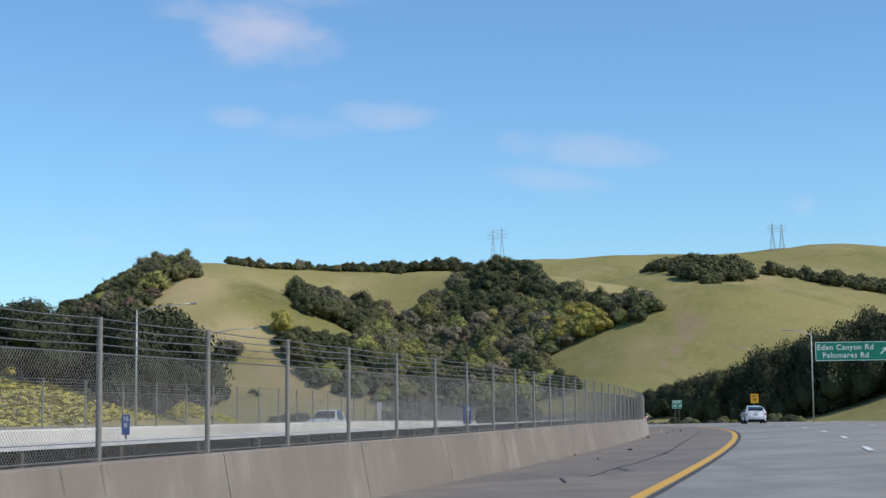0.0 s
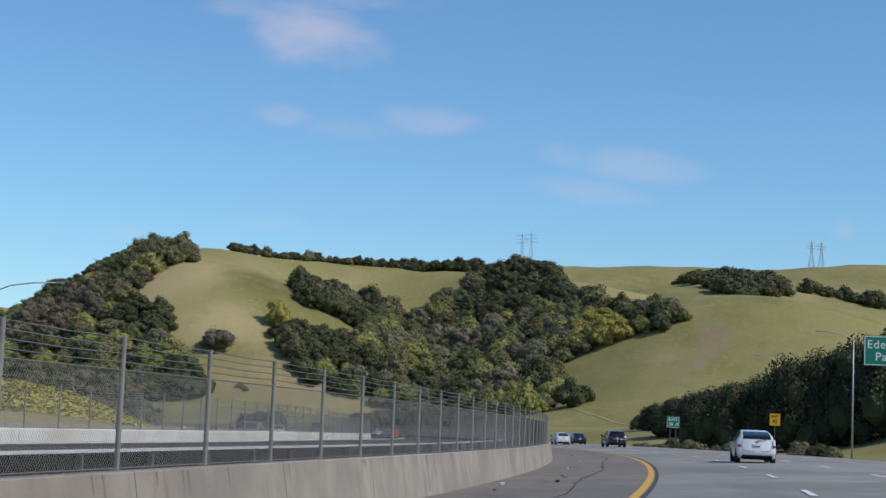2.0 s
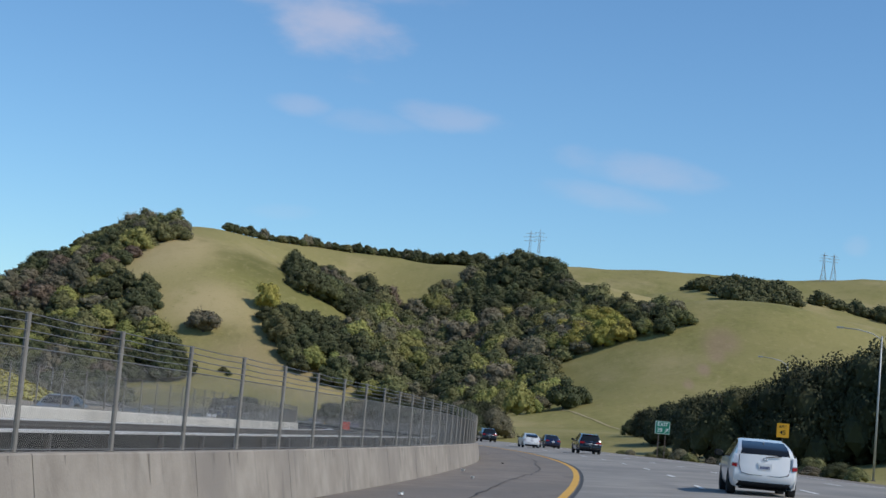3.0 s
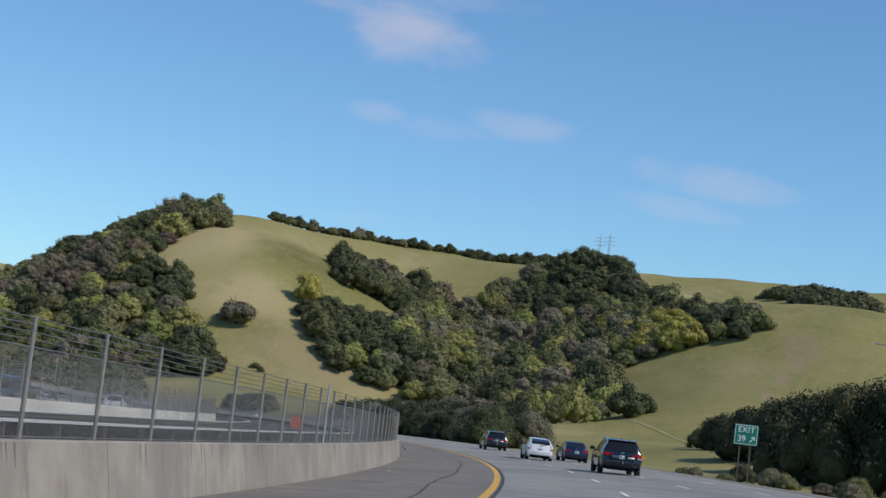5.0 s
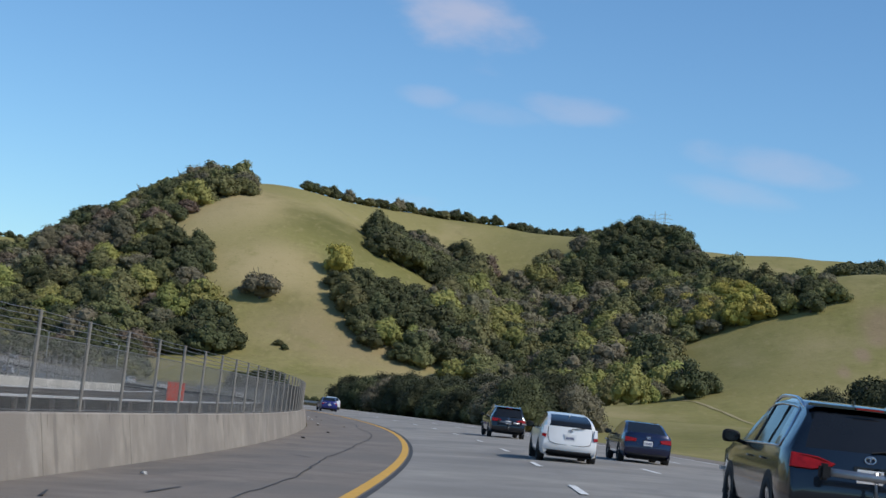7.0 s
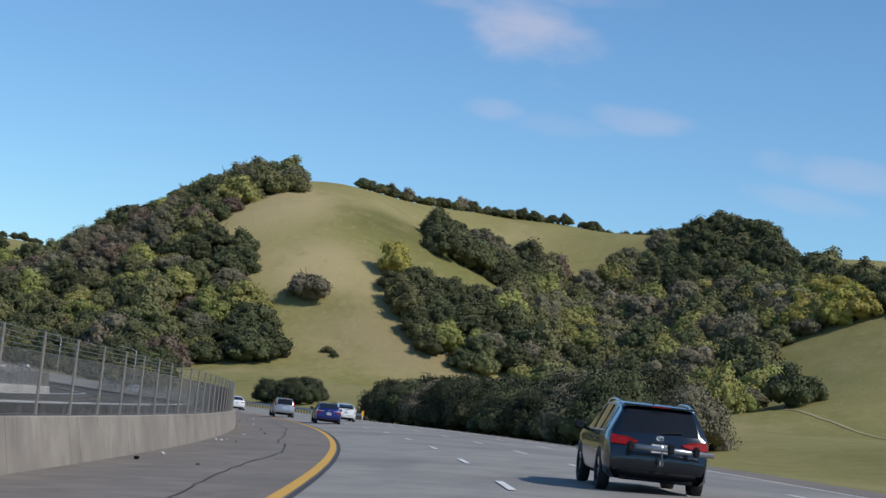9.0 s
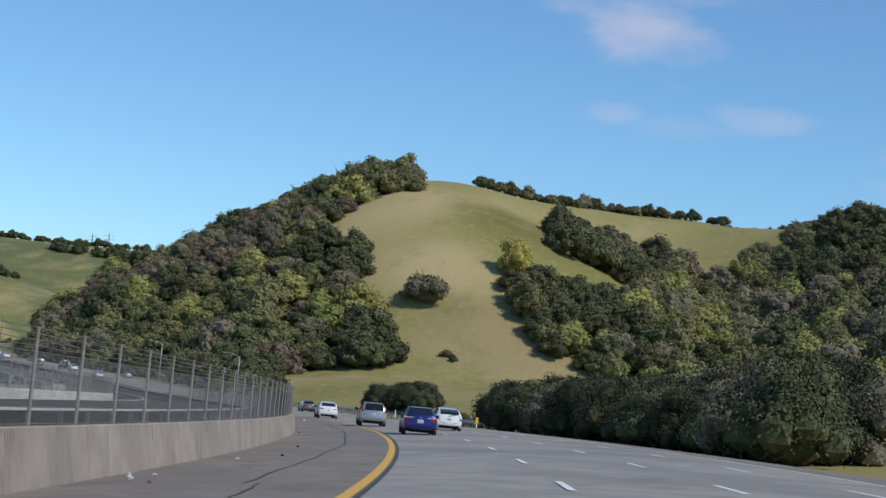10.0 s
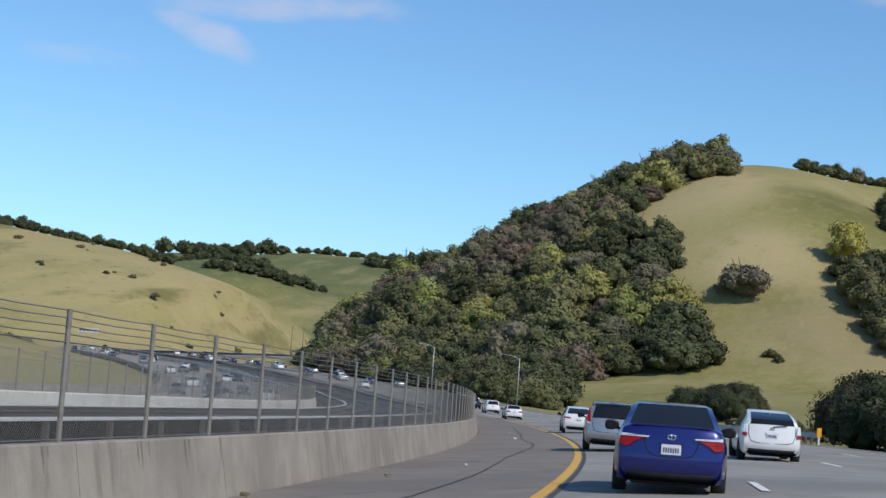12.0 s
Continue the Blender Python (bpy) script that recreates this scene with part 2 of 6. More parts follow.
M_POST = material("weathered steel post", ((0.15, 0.138, 0.12), (0.25, 0.232, 0.205)), scale=5, rough=0.7)
M_BALLAST = material("track ballast", ((0.009, 0.0085, 0.008), (0.02, 0.0185, 0.017), (0.034, 0.031, 0.028)), scale=7, rough=0.95, bump=0.8, bump_scale=9)
M_SKIRT = material("black rail insulation", ((0.006, 0.006, 0.006), (0.013, 0.012, 0.011)), scale=4, rough=0.85, spec=0.2)
M_RAIL = material("rail steel", ((0.085, 0.072, 0.062), (0.15, 0.13, 0.112)), scale=5, rough=0.6, metal=0.5)
M_COVER = material("third rail cover", ((0.44, 0.43, 0.41), (0.56, 0.55, 0.53)), scale=2, rough=0.7)
M_DIRT = material("bare roadside dirt", ((0.17, 0.135, 0.09), (0.25, 0.2, 0.14)), scale=0.5, rough=0.95, bump=0.4, scale2=0.08, spot=(0.12, 0.115, 0.05))


# ---- building helpers ----
def mesh_of(name, bm, mat, smooth=False):
    me = bpy.data.meshes.new(name)
    bm.to_mesh(me)
    bm.free()
    for m in mat if isinstance(mat, (list, tuple)) else (mat,):
        me.materials.append(m)
    if smooth:
        me.polygons.foreach_set("use_smooth", [True] * len(me.polygons))
    return me


def part(name, bm, mat, parent=None, label="", smooth=False, at=None):
    ob = new(name, mesh_of(name, bm, mat, smooth))
    if parent is not None:
        ob.parent = parent
    if at is not None:
        ob.matrix_basis = at
    if label:
        ob["label"] = label
    return ob


def shared(name, me, parent=None, at=None):
    ob = new(name, me)
    if parent is not None:
        ob.parent = parent
    if at is not None:
        ob.matrix_basis = at
    return ob


def thing(name, label, category, group="", at=None, kind=""):
    ob = new(name)
    ob.empty_display_size = 0.2
    if at is not None:
        ob.matrix_basis = at
    return tagged(ob, label, category, group, kind)


def add_box(bm, x0, x1, y0, y1, z0, z1, bevel=0.0, mat=0):
    r = bmesh.ops.create_cube(bm, size=1.0)
    vs = r["verts"]
    for v in vs:
        v.co = Vector(((x0 + x1) / 2 + v.co.x * (x1 - x0), (y0 + y1) / 2 + v.co.y * (y1 - y0), (z0 + z1) / 2 + v.co.z * (z1 - z0)))
    fs = list({f for v in vs for f in v.link_faces})
    for f in fs:
        f.material_index = mat
    if bevel:
        es = list({e for v in vs for e in v.link_edges})
        bmesh.ops.bevel(bm, geom=es, offset=bevel, segments=2, affect="EDGES", clamp_overlap=True)
    return bm


def add_tube(bm, pts, radius, sides=8, taper=None, cap=True):
    """A round bar along points."""
    pts = [Vector(p) for p in pts]
    rings = []
    for i, p in enumerate(pts):
        d = (pts[min(i + 1, len(pts) - 1)] - pts[max(i - 1, 0)]).normalized()
        a = d.orthogonal().normalized() if abs(d.z) > 0.9 else d.cross(Vector((0, 0, 1))).normalized()
        b = d.cross(a)
        rr = radius if taper is None else radius + (taper - radius) * i / max(1, len(pts) - 1)
        rings.append([bm.verts.new(p + rr * (math.cos(2 * math.pi * k / sides) * a + math.sin(2 * math.pi * k / sides) * b)) for k in range(sides)])
    for r0, r1 in zip(rings, rings[1:]):
        for k in range(sides):
            bm.faces.new((r0[k], r0[(k + 1) % sides], r1[(k + 1) % sides], r1[k]))
    if cap:
        bm.faces.new(rings[0][::-1])
        bm.faces.new(rings[-1])
    return bm

# ---- the line of the freeway: heading in degrees (left positive) and height along it ----
STEP = 2.0
S0, S1 = -240.0, 1700.0
_s = np.arange(S0, S1 + STEP, STEP)


def heading(s):
    u = np.clip(s, -60, 361) / 100
    h = -12.872 + 2.994 * u + 3.192 * u ** 2 - 0.556 * u ** 3
    h = h + np.where(s < -60, (s + 60) * 0.005, 0)
    return h + np.interp(s, [361, 500, 690, 890, 960, 1080, 1300, 1700], [0, 12.5, 23.5, 31.5, 25, 4, -4, -8])


_h = np.radians(heading(_s))
_x = np.concatenate([[0], np.cumsum(-np.sin(_h) * STEP)])[:-1]
_y = np.concatenate([[0], np.cumsum(np.cos(_h) * STEP)])[:-1]
_x -= np.interp(0, _s, _x)
_y -= np.interp(0, _s, _y)
# the curve tightens past the last bend
_in = np.interp(_s, [318, 345, 375, 400, 445, 470, 487, 520, 560, 620], [0, 0.2, 0.75, 1.05, 1.75, 1.6, 1.4, 0.9, 0.45, 0])
_in = np.convolve(np.pad(_in, 6, mode="edge"), np.ones(13) / 13, "valid")
_x -= np.cos(_h) * _in
_y -= np.sin(_h) * _in
_h = _h + np.gradient(_in, STEP)


def eased(s, knots, values):
    g = np.arange(S0, S1 + STEP, STEP)
    v = np.interp(g, knots, values)
    w = np.hanning(21)
    return np.interp(s, g, np.convolve(np.pad(v, 10, mode="edge"), w / w.sum(), "valid"))


KNOTS = (-20, 15, 50, 85, 120, 155, 190, 225, 260, 295, 330, 365, 400, 435, 470)
_lat = eased(_s, KNOTS + (640,), (-0.467, -0.375, -0.283, -0.307, -0.467, -0.632, -0.639, -0.472, -0.233, -0.171, -0.173, -0.245, -0.432, -0.687, -0.987, -0.6))
_x += np.cos(_h) * _lat
_y += np.sin(_h) * _lat
# over the crest and down towards the bend, then up again
_z = eased(_s, (-240,) + KNOTS + (532, 606, 700, 800, 890, 1120, 1700),
           (-0.2, 1.818, 2.112, 2.218, 2.24, 2.096, 1.927, 1.615, 1.331, 1.003, 0.692, 0.346, -0.004, -0.39, -0.849, -1.373, -2.1, -2.6, -1.3, 0.8, 2.2, 6.0, 18.0))


def bank(s, d):
    """The curve is banked: the outer lanes lie higher than the median, less so further out."""
    return np.interp(s, [0, 120, 240, 360, 470, 620], [0.037, 0.051, 0.052, 0.065, 0.063, 0.04]) * np.interp(d, [-7.2, 1.6, 5.3, 9.0, 18.0], [-7.2, 1.6, 3.5, 4.6, 5.5])


def on_road(s, d, up=0.0):
    """The point at s metres along, d metres to the right of the camera's line, up metres above the pavement."""
    h = np.interp(s, _s, _h)
    return Vector((np.interp(s, _s, _x) + math.cos(h) * d, np.interp(s, _s, _y) + math.sin(h) * d, np.interp(s, _s, _z) + bank(s, d) + up))


def road_pose(s, d, up=0.0, turn=0.0):
    p = on_road(s, d, up)
    return pose(p.x, p.y, p.z, 0, 0, math.degrees(np.interp(s, _s, _h)) + turn)


def strip(bm, s0, s1, step, profile, close=False, mat=0):
    """Sweep a profile of (d, up) along the road."""
    n = max(1, int(round((s1 - s0) / step)))
    prev = None
    for i in range(n + 1):
        s = s0 + (s1 - s0) * i / n
        row = [bm.verts.new(on_road(s, d, u)) for d, u in profile]
        if prev:
            m = len(row)
            for k in range(m if close else m - 1):
                f = bm.faces.new((prev[k], prev[(k + 1) % m], row[(k + 1) % m], row[k]))
                f.material_index = mat
        elif close:
            bm.faces.new(row)
        prev = row
    if close:
        bm.faces.new(prev[::-1])
    return bm


# ---- ground ----
HILL = [
    -6, 1, 5, 16, 5, 11, 11, 10, 14, -10, 4, -24, -3, -25, -3, 5, 0, 11, -27, 8, 11, 15, 9, 14, 22, 8, -2, -6, 9, 7,
    31, -26, 2, 27, 12, -4, -12, -5, 27, 13, -15, 56, -39, -4, 8, -23, 3, 33, -3, 11, 41, -42, -4, 2, -23, -3, 5, 29, 17, -2,
    -3, 9, 3, -22, 3, 4, 7, 4, 1, 4, 2, 3, -26, -3, 5, 12, 15, 12, 6, -12, 2, -26, -6, 6, 13, 14, 21, 22, 18, 34]
_hc = [(-340 + 80 * i, 700 + 75 * j) for j in range(10) for i in range(9)]


def ramp01(v, a, b):
    t = np.clip((v - a) / (b - a), 0, 1)
    return t * t * (3 - 2 * t)


def ridge(x, y, nodes, slope, soft):
    """A rounded ridge along nodes (x, y, z) that falls off on both sides."""
    best = np.full(np.shape(x), -1e3)
    for (ax, ay, az), (bx, by, bz) in zip(nodes, nodes[1:]):
        dx, dy = bx - ax, by - ay
        t = np.clip(((x - ax) * dx + (y - ay) * dy) / (dx * dx + dy * dy), 0, 1)
        d = np.hypot(x - ax - t * dx, y - ay - t * dy)
        best = np.maximum(best, az + t * (bz - az) - slope * (np.sqrt(d * d + soft * soft) - soft))
    return best


RIDGES = (
    # behind the main hill
    (((-175, 1500, 139), (-103, 1503, 131), (-25, 1505, 134), (30, 1510, 131), (130, 1640, 118)), 0.42, 50),
    (((-120, 2250, 160), (97, 2088, 196), (195, 2089, 201), (265, 2091, 201), (336, 2092, 202), (476, 2093, 213), (620, 2100, 205), (1200, 2200, 190)), 0.30, 90),
    (((190, 1760, 138), (248, 1722, 153), (306, 1725, 140), (393, 1727, 134), (480, 1720, 122), (700, 1650, 110)), 0.25, 60),
    (((300, 900, 44), (420, 820, 40), (700, 900, 60)), 0.3, 50),
    (((95, 150, 10), (112, 300, 13), (120, 430, 10)), 0.25, 25),
    # across the freeway
    (((-110, -40, 9), (-68, 110, 10.5), (-60, 200, 9.3), (-58, 250, 7.5), (-53, 295, 4.5), (-46, 330, 1.0)), 0.42, 10),
    (((-775, 1058, 107), (-623, 1128, 72), (-593, 1142, 67), (-566, 1155, 57), (-544, 1165, 51), (-523, 1175, 44), (-492, 1190, 28), (-468, 1201, 20)), 0.30, 40),
    (((-911, 1351, 77), (-742, 1427, 64), (-714, 1439, 69), (-682, 1452, 83), (-662, 1462, 76), (-629, 1477, 60), (-596, 1493, 43), (-564, 1509, 26)), 0.36, 40),
    (((-1600, 2200, 146), (-1283, 2354, 155), (-1128, 2422, 168), (-965, 2494, 168), (-500, 2600, 124)), 0.30, 90),
    (((-360, 120, 14), (-260, 330, 10), (-290, 560, 14), (-460, 700, 28), (-760, 860, 60)), 0.20, 40),
)


def soft_max(a, b, k=6.0):
    m = np.maximum(a, b)
    return m + k * np.log(np.exp((a - m) / k) + np.exp((b - m) / k)) - k * 0.0


def hills(x, y):
    x, y = np.asarray(x, float), np.asarray(y, float)
    z = np.clip((y - 700) * 0.10, 0, 60)
    for (cx, cy), a in zip(_hc, HILL):
        z = z + a * np.exp(-((x - cx) ** 2 + (y - cy) ** 2) / (2 * 66.0 ** 2))
    z = z * ramp01(y, 640, 770) + (2.0 - 5.5 * ramp01(-x, 45, 110) + 0.05 * np.clip(x - 20, 0, 120)) * (1 - ramp01(y, 640, 770))
    z = z * ramp01(x, -420, -310)
    z = np.maximum(z, -6 + 0 * x)
    for k, (nodes, slope, soft) in enumerate(RIDGES):
        r = ridge(x, y, nodes, slope, soft)
        z = soft_max(z, r, 3.0) if k > 4 else np.maximum(z, r)
    lumps = np.sin(x / 31 + 1.3 * np.sin(y / 47)) + 0.5 * np.sin(x / 13 + y / 29 + 2 * np.sin(y / 37)) + 0.3 * np.sin(x / 7.3 - y / 17)
    return z + 0.75 * lumps * ramp01(z, 12, 40)


def road_frame(x, y):
    """Distance along and to the right of the freeway, for arrays."""
    x, y = np.asarray(x, float).ravel(), np.asarray(y, float).ravel()
    s_out, d_out = np.empty(len(x)), np.empty(len(x))
    px, py = _x[::5], _y[::5]
    for a in range(0, len(x), 20000):
        q = (x[a:a + 20000, None] - px) ** 2 + (y[a:a + 20000, None] - py) ** 2
        k = q.argmin(1)
        s = _s[::5][k]
        h = np.interp(s, _s, _h)
        dx, dy = x[a:a + 20000] - px[k], y[a:a + 20000] - py[k]
        along = -np.sin(h) * dx + np.cos(h) * dy
        s_out[a:a + 20000] = s + along
        d_out[a:a + 20000] = np.cos(h) * dx + np.sin(h) * dy
    return s_out, d_out


def ground_height(x, y):
    shape = np.shape(x)
    z = hills(x, y).ravel()
    s, d = road_frame(x, y)
    zr = np.interp(s, _s, _z) + bank(s, d)
    right = 17.5 + 17 * ramp01(s, 150, 300) * (1 - ramp01(s, 330, 420))
    away = np.where(d > 0, ramp01(d, right, right + 45), ramp01(-d, 42.5, 62))
    bed = zr - 0.35 - 0.5 * ramp01(d, right + 1, right + 12) * (1 - ramp01(d, right + 12, right + 45))
    return (bed * (1 - away) + z * away).reshape(shape)


def spaced(knots):
    out = []
    for (a, b, st) in knots:
        out += list(np.arange(a, b, st))
    return np.array(out + [knots[-1][1]])


gx = spaced(((-4600, -1600, 250), (-1600, -560, 40), (-560, -300, 12), (-300, 260, 6), (260, 600, 20), (600, 1600, 60), (1600, 4600, 250)))
gy = spaced(((-1500, -200, 130), (-200, 700, 8), (700, 1160, 6), (1160, 1700, 14), (1700, 2700, 35), (2700, 4700, 200)))
GX, GY = np.meshgrid(gx, gy)
GZ = ground_height(GX, GY)
nx, ny = len(gx), len(gy)
idx = np.arange(nx * ny).reshape(ny, nx)
me = bpy.data.meshes.new("ground")
me.from_pydata(np.stack([GX.ravel(), GY.ravel(), GZ.ravel()], 1).tolist(), [],
               np.stack([idx[:-1, :-1].ravel(), idx[:-1, 1:].ravel(), idx[1:, 1:].ravel(), idx[1:, :-1].ravel()], 1).tolist())
me.polygons.foreach_set("use_smooth", [True] * len(me.polygons))
me.materials.append(M_GRASS)
tagged(new("ground", me), "rolling hills of spring grass, green with dry tan patches", "ground", kind="structure")

# ---- our carriageway ----
YEL = -1.86
LINES = (1.65, 5.15, 8.7)
EDGE = 12.1
A0, A1 = -60.0, 1400.0
road = thing("road", "grey freeway lanes curving left", "road", kind="structure")
bm = bmesh.new()
strip(bm, A0, A1, 4, ((YEL + 0.2, 0), (LINES[0], 0.01), (LINES[1], 0.02), (LINES[2], 0.02), (EDGE + 0.1, 0.0)))
part("lanes", bm, M_LANE, road, "worn pale concrete lanes")
bm = bmesh.new()
strip(bm, A0, A1, 4, ((-6.3, -0.02), (YEL + 0.2, 0)))
strip(bm, A0, A1, 4, ((EDGE + 0.1, 0), (16.2, -0.05), (17.5, -0.3)))
part("shoulder", bm, M_SHOULDER, road, "brownish asphalt shoulder")
bm = bmesh.new()
strip(bm, A0, A1, 3, ((YEL - 0.14, 0.004), (YEL + 0.06, 0.004)))
part("yellow_line", bm, M_YELLOW, road)
# the thin shadow beside the yellow line, painted as a black strip
bm = bmesh.new()
strip(bm, A0, A1, 3, ((YEL + 0.1, 0.004), (YEL + 0.2, 0.005)))
part("dark_shadow_strip", bm, M_TAR_SHADOW, road)
bm = bmesh.new()
strip(bm, A0, A1, 3, ((EDGE - 0.15, 0.006), (EDGE, 0.006)))
part("edge_line", bm, M_WHITE, road)
for k, d in enumerate(LINES):
    s = -50.0 + 3.1 * k
    while s < 560:
        bm = bmesh.new()
        strip(bm, s, s + 3.66, 1.83, ((d - 0.075, 0.026), (d + 0.075, 0.026)))
        part("lane_dash", bm, M_WHITE, road)
        s += 14.63

# ---- median barrier with its joints ----
BAR = -6.4
barrier = thing("median_barrier", "weathered concrete median barrier with dark run-off stains", "barrier", kind="structure")
PROFILE = ((BAR + 0.06, -0.05), (BAR + 0.003, 0.27), (BAR - 0.10, 0.85), (BAR - 0.12, 0.87), (BAR - 0.42, 0.87), (BAR - 0.44, 0.85), (BAR - 0.52, -0.1))
s = -30.0
k = 0
while s < 900:
    bm = bmesh.new()
    strip(bm, s + 0.012, s + 6.088, 3.04, PROFILE, close=True)
    part("barrier_section", bm, M_BARRIER, barrier)
    s += 6.1

# ---- chain link fence on the barrier ----
def link_panel(length, height, pitch=0.058, r=0.0016):
    """Diagonal wires both ways, three-sided, clipped to the panel."""
    bm = bmesh.new()
    off = -height
    while off < length:
        for sgn in (1, -1):
            x0, x1 = off, off + height
            z0, z1 = (0, height) if sgn > 0 else (height, 0)
            if x0 < 0:
                z0 += (z1 - z0) * (0 - x0) / (x1 - x0)
                x0 = 0
            if x1 > length:
                z1 = z0 + (z1 - z0) * (length - x0) / (x1 - x0)
                x1 = length
            if x1 - x0 > 0.02:
                a, b = Vector((x0, 0.003 * sgn, z0)), Vector((x1, 0.003 * sgn, z1))
                d = (b - a).normalized()
                n1 = d.cross(Vector((0, 1, 0))).normalized()
                ring = [r * (math.cos(q) * n1 + math.sin(q) * Vector((0, 1, 0))) for q in (0, 2.094, 4.189)]
                va = [bm.verts.new(a + q) for q in ring]
                vb = [bm.verts.new(b + q) for q in ring]
                for k in range(3):
                    bm.faces.new((va[k], va[(k + 1) % 3], vb[(k + 1) % 3], vb[k]))
        off += pitch
    return bm


BAY = 3.05
POST_H = 1.47
ME_LINK = mesh_of("chain_link", link_panel(BAY, 1.10), M_WIRE)
bm = bmesh.new()
add_tube(bm, [(0, 0, -0.06), (0, 0, POST_H)], 0.031, 10)
add_box(bm, -0.07, 0.07, -0.07, 0.07, -0.02, 0.012, 0.004)
ME_POST = mesh_of("fence_post", bm, M_POST)
bm = bmesh.new()
for zz in (1.19, 1.28, 1.37, 1.455):
    add_tube(bm, [(0, 0.0, zz), (BAY / 2, 0.0, zz - 0.015), (BAY, 0, zz)], 0.006, 4, cap=False)
    for q in range(24):
        x = 0.06 + q * 0.125
        add_tube(bm, [(x - 0.008, -0.010, zz + 0.009), (x + 0.008, 0.010, zz - 0.010)], 0.002, 3, cap=False)
add_tube(bm, [(0, 0, 1.10), (BAY, 0, 1.10)], 0.008, 4, cap=False)
add_tube(bm, [(0, 0, 0.03), (BAY, 0, 0.03)], 0.008, 4, cap=False)
ME_STRANDS = mesh_of("barbed_strands", bm, M_GALV)


def run_fence(fence, s0, s1, d, up, bay=BAY):
    s = s0
    while s < s1:
        a, b = on_road(s, d, up), on_road(s + bay, d, up)
        v = b - a
        m = Matrix.Translation(a) @ Euler((0, -math.atan2(v.z, v.xy.length), math.atan2(v.y, v.x))).to_matrix().to_4x4()
        shared("post", ME_POST, fence, Matrix.Translation(a))
        shared("chain_link", ME_LINK, fence, m)
        shared("barbed_strands", ME_STRANDS, fence, m)
        s += bay


fence = thing("chain_link_fence", "grey chain link fence with barbed wire strands on a concrete barrier", "fence", kind="structure")
run_fence(fence, -24.0, 560.0, BAR - 0.27, 0.87)

# ---- rail trackway in the median ----
track = thing("railway_track", "dark ballasted electric railway tracks in the freeway median", "railway track", kind="structure")
bm = bmesh.new()
strip(bm, -60, 1300, 6, ((-7.0, 0.1), (-8.2, 0.48), (-19.0, 0.48), (-20.2, 0.1)))
part("ballast_bed", bm, M_BALLAST, track)
for c in (-11.0, -16.2):
    for k in (-0.84, 0.84):
        bm = bmesh.new()
        strip(bm, -60, 1300, 6, ((c + k + 0.07, 0.50), (c + k + 0.012, 0.52), (c + k + 0.012, 0.61), (c + k + 0.036, 0.62), (c + k + 0.036, 0.66),
                                (c + k - 0.036, 0.66), (c + k - 0.036, 0.62), (c + k - 0.012, 0.61), (c + k - 0.012, 0.52), (c + k - 0.07, 0.50)), close=True)
        part("rail", bm, M_RAIL, track)
    k, top = (1.55, 0.92) if c > -12 else (-1.55, 0.64)
    bm = bmesh.new()
    strip(bm, -60, 1300, 6, ((c + k + 0.15, top), (c + k + 0.15, top + 0.035), (c + k - 0.15, top + 0.035), (c + k - 0.15, top)), close=True)
    part("third_rail_cover", bm, M_COVER, track, "pale cover board over the third rail")
    bm = bmesh.new()
    strip(bm, -60, 1300, 6, ((c + k + 0.12, 0.46), (c + k + 0.12, top - 0.002), (c + k - 0.12, top - 0.002), (c + k - 0.12, 0.46)), close=True)
    part("third_rail", bm, M_SKIRT, track, "black third rail below its cover board")
ME_TIE = mesh_of("tie", add_box(bmesh.new(), -1.3, 1.3, -0.12, 0.12, 0.42, 0.505, 0.02), material("concrete tie", ((0.2, 0.19, 0.18), (0.28, 0.27, 0.25)), 3, 0.9))
s = -20.0
while s < 330:
    shared("tie", ME_TIE, track, road_pose(s, -11.0))
    s += 1.5
ME_CHAIR = mesh_of("cover_bracket", add_box(bmesh.new(), -0.05, 0.05, -0.05, 0.05, 0.44, 0.90, 0.01), M_RAIL)
s = -20.0
while s < 430:
    shared("cover_bracket", ME_CHAIR, track, road_pose(s, -9.26))
    s += 3.0

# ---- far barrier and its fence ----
far_barrier = thing("median_barrier", "pale concrete barrier with sunlight in its colour on the far side of the tracks", "barrier", kind="structure")
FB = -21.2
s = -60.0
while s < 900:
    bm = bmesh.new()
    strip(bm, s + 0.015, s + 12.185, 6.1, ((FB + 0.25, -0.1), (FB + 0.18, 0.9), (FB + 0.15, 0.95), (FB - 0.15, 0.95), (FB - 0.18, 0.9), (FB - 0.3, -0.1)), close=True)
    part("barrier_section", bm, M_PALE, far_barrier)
    s += 12.2
far_fence = thing("chain_link_fence", "grey chain link fence beyond the railway tracks", "fence", kind="structure")
run_fence(far_fence, -50.0, 560.0, FB, 0.95)

# ---- opposite carriageway ----
opp = thing("road", "opposite freeway lanes beyond the median", "road", kind="structure")
bm = bmesh.new()
strip(bm, -120, 1500, 6, ((FB - 0.3, 0.0), (-24.6, 0.02)))
strip(bm, -120, 1500, 6, ((-39.4, 0.02), (-42.6, -0.1)))
part("shoulder", bm, M_SHOULDER, opp)
bm = bmesh.new()
strip(bm, -120, 1500, 6, ((-24.6, 0.02), (-32, 0.05), (-39.4, 0.02)))
part("lanes", bm, M_LANE, opp)
bm = bmesh.new()
strip(bm, -120, 1000, 6, ((-24.9, 0.03), (-24.75, 0.03)))
part("yellow_line", bm, M_YELLOW, opp)
bm = bmesh.new()
strip(bm, -120, 1000, 6, ((-39.25, 0.03), (-39.1, 0.03)))
part("edge_line", bm, M_WHITE, opp)
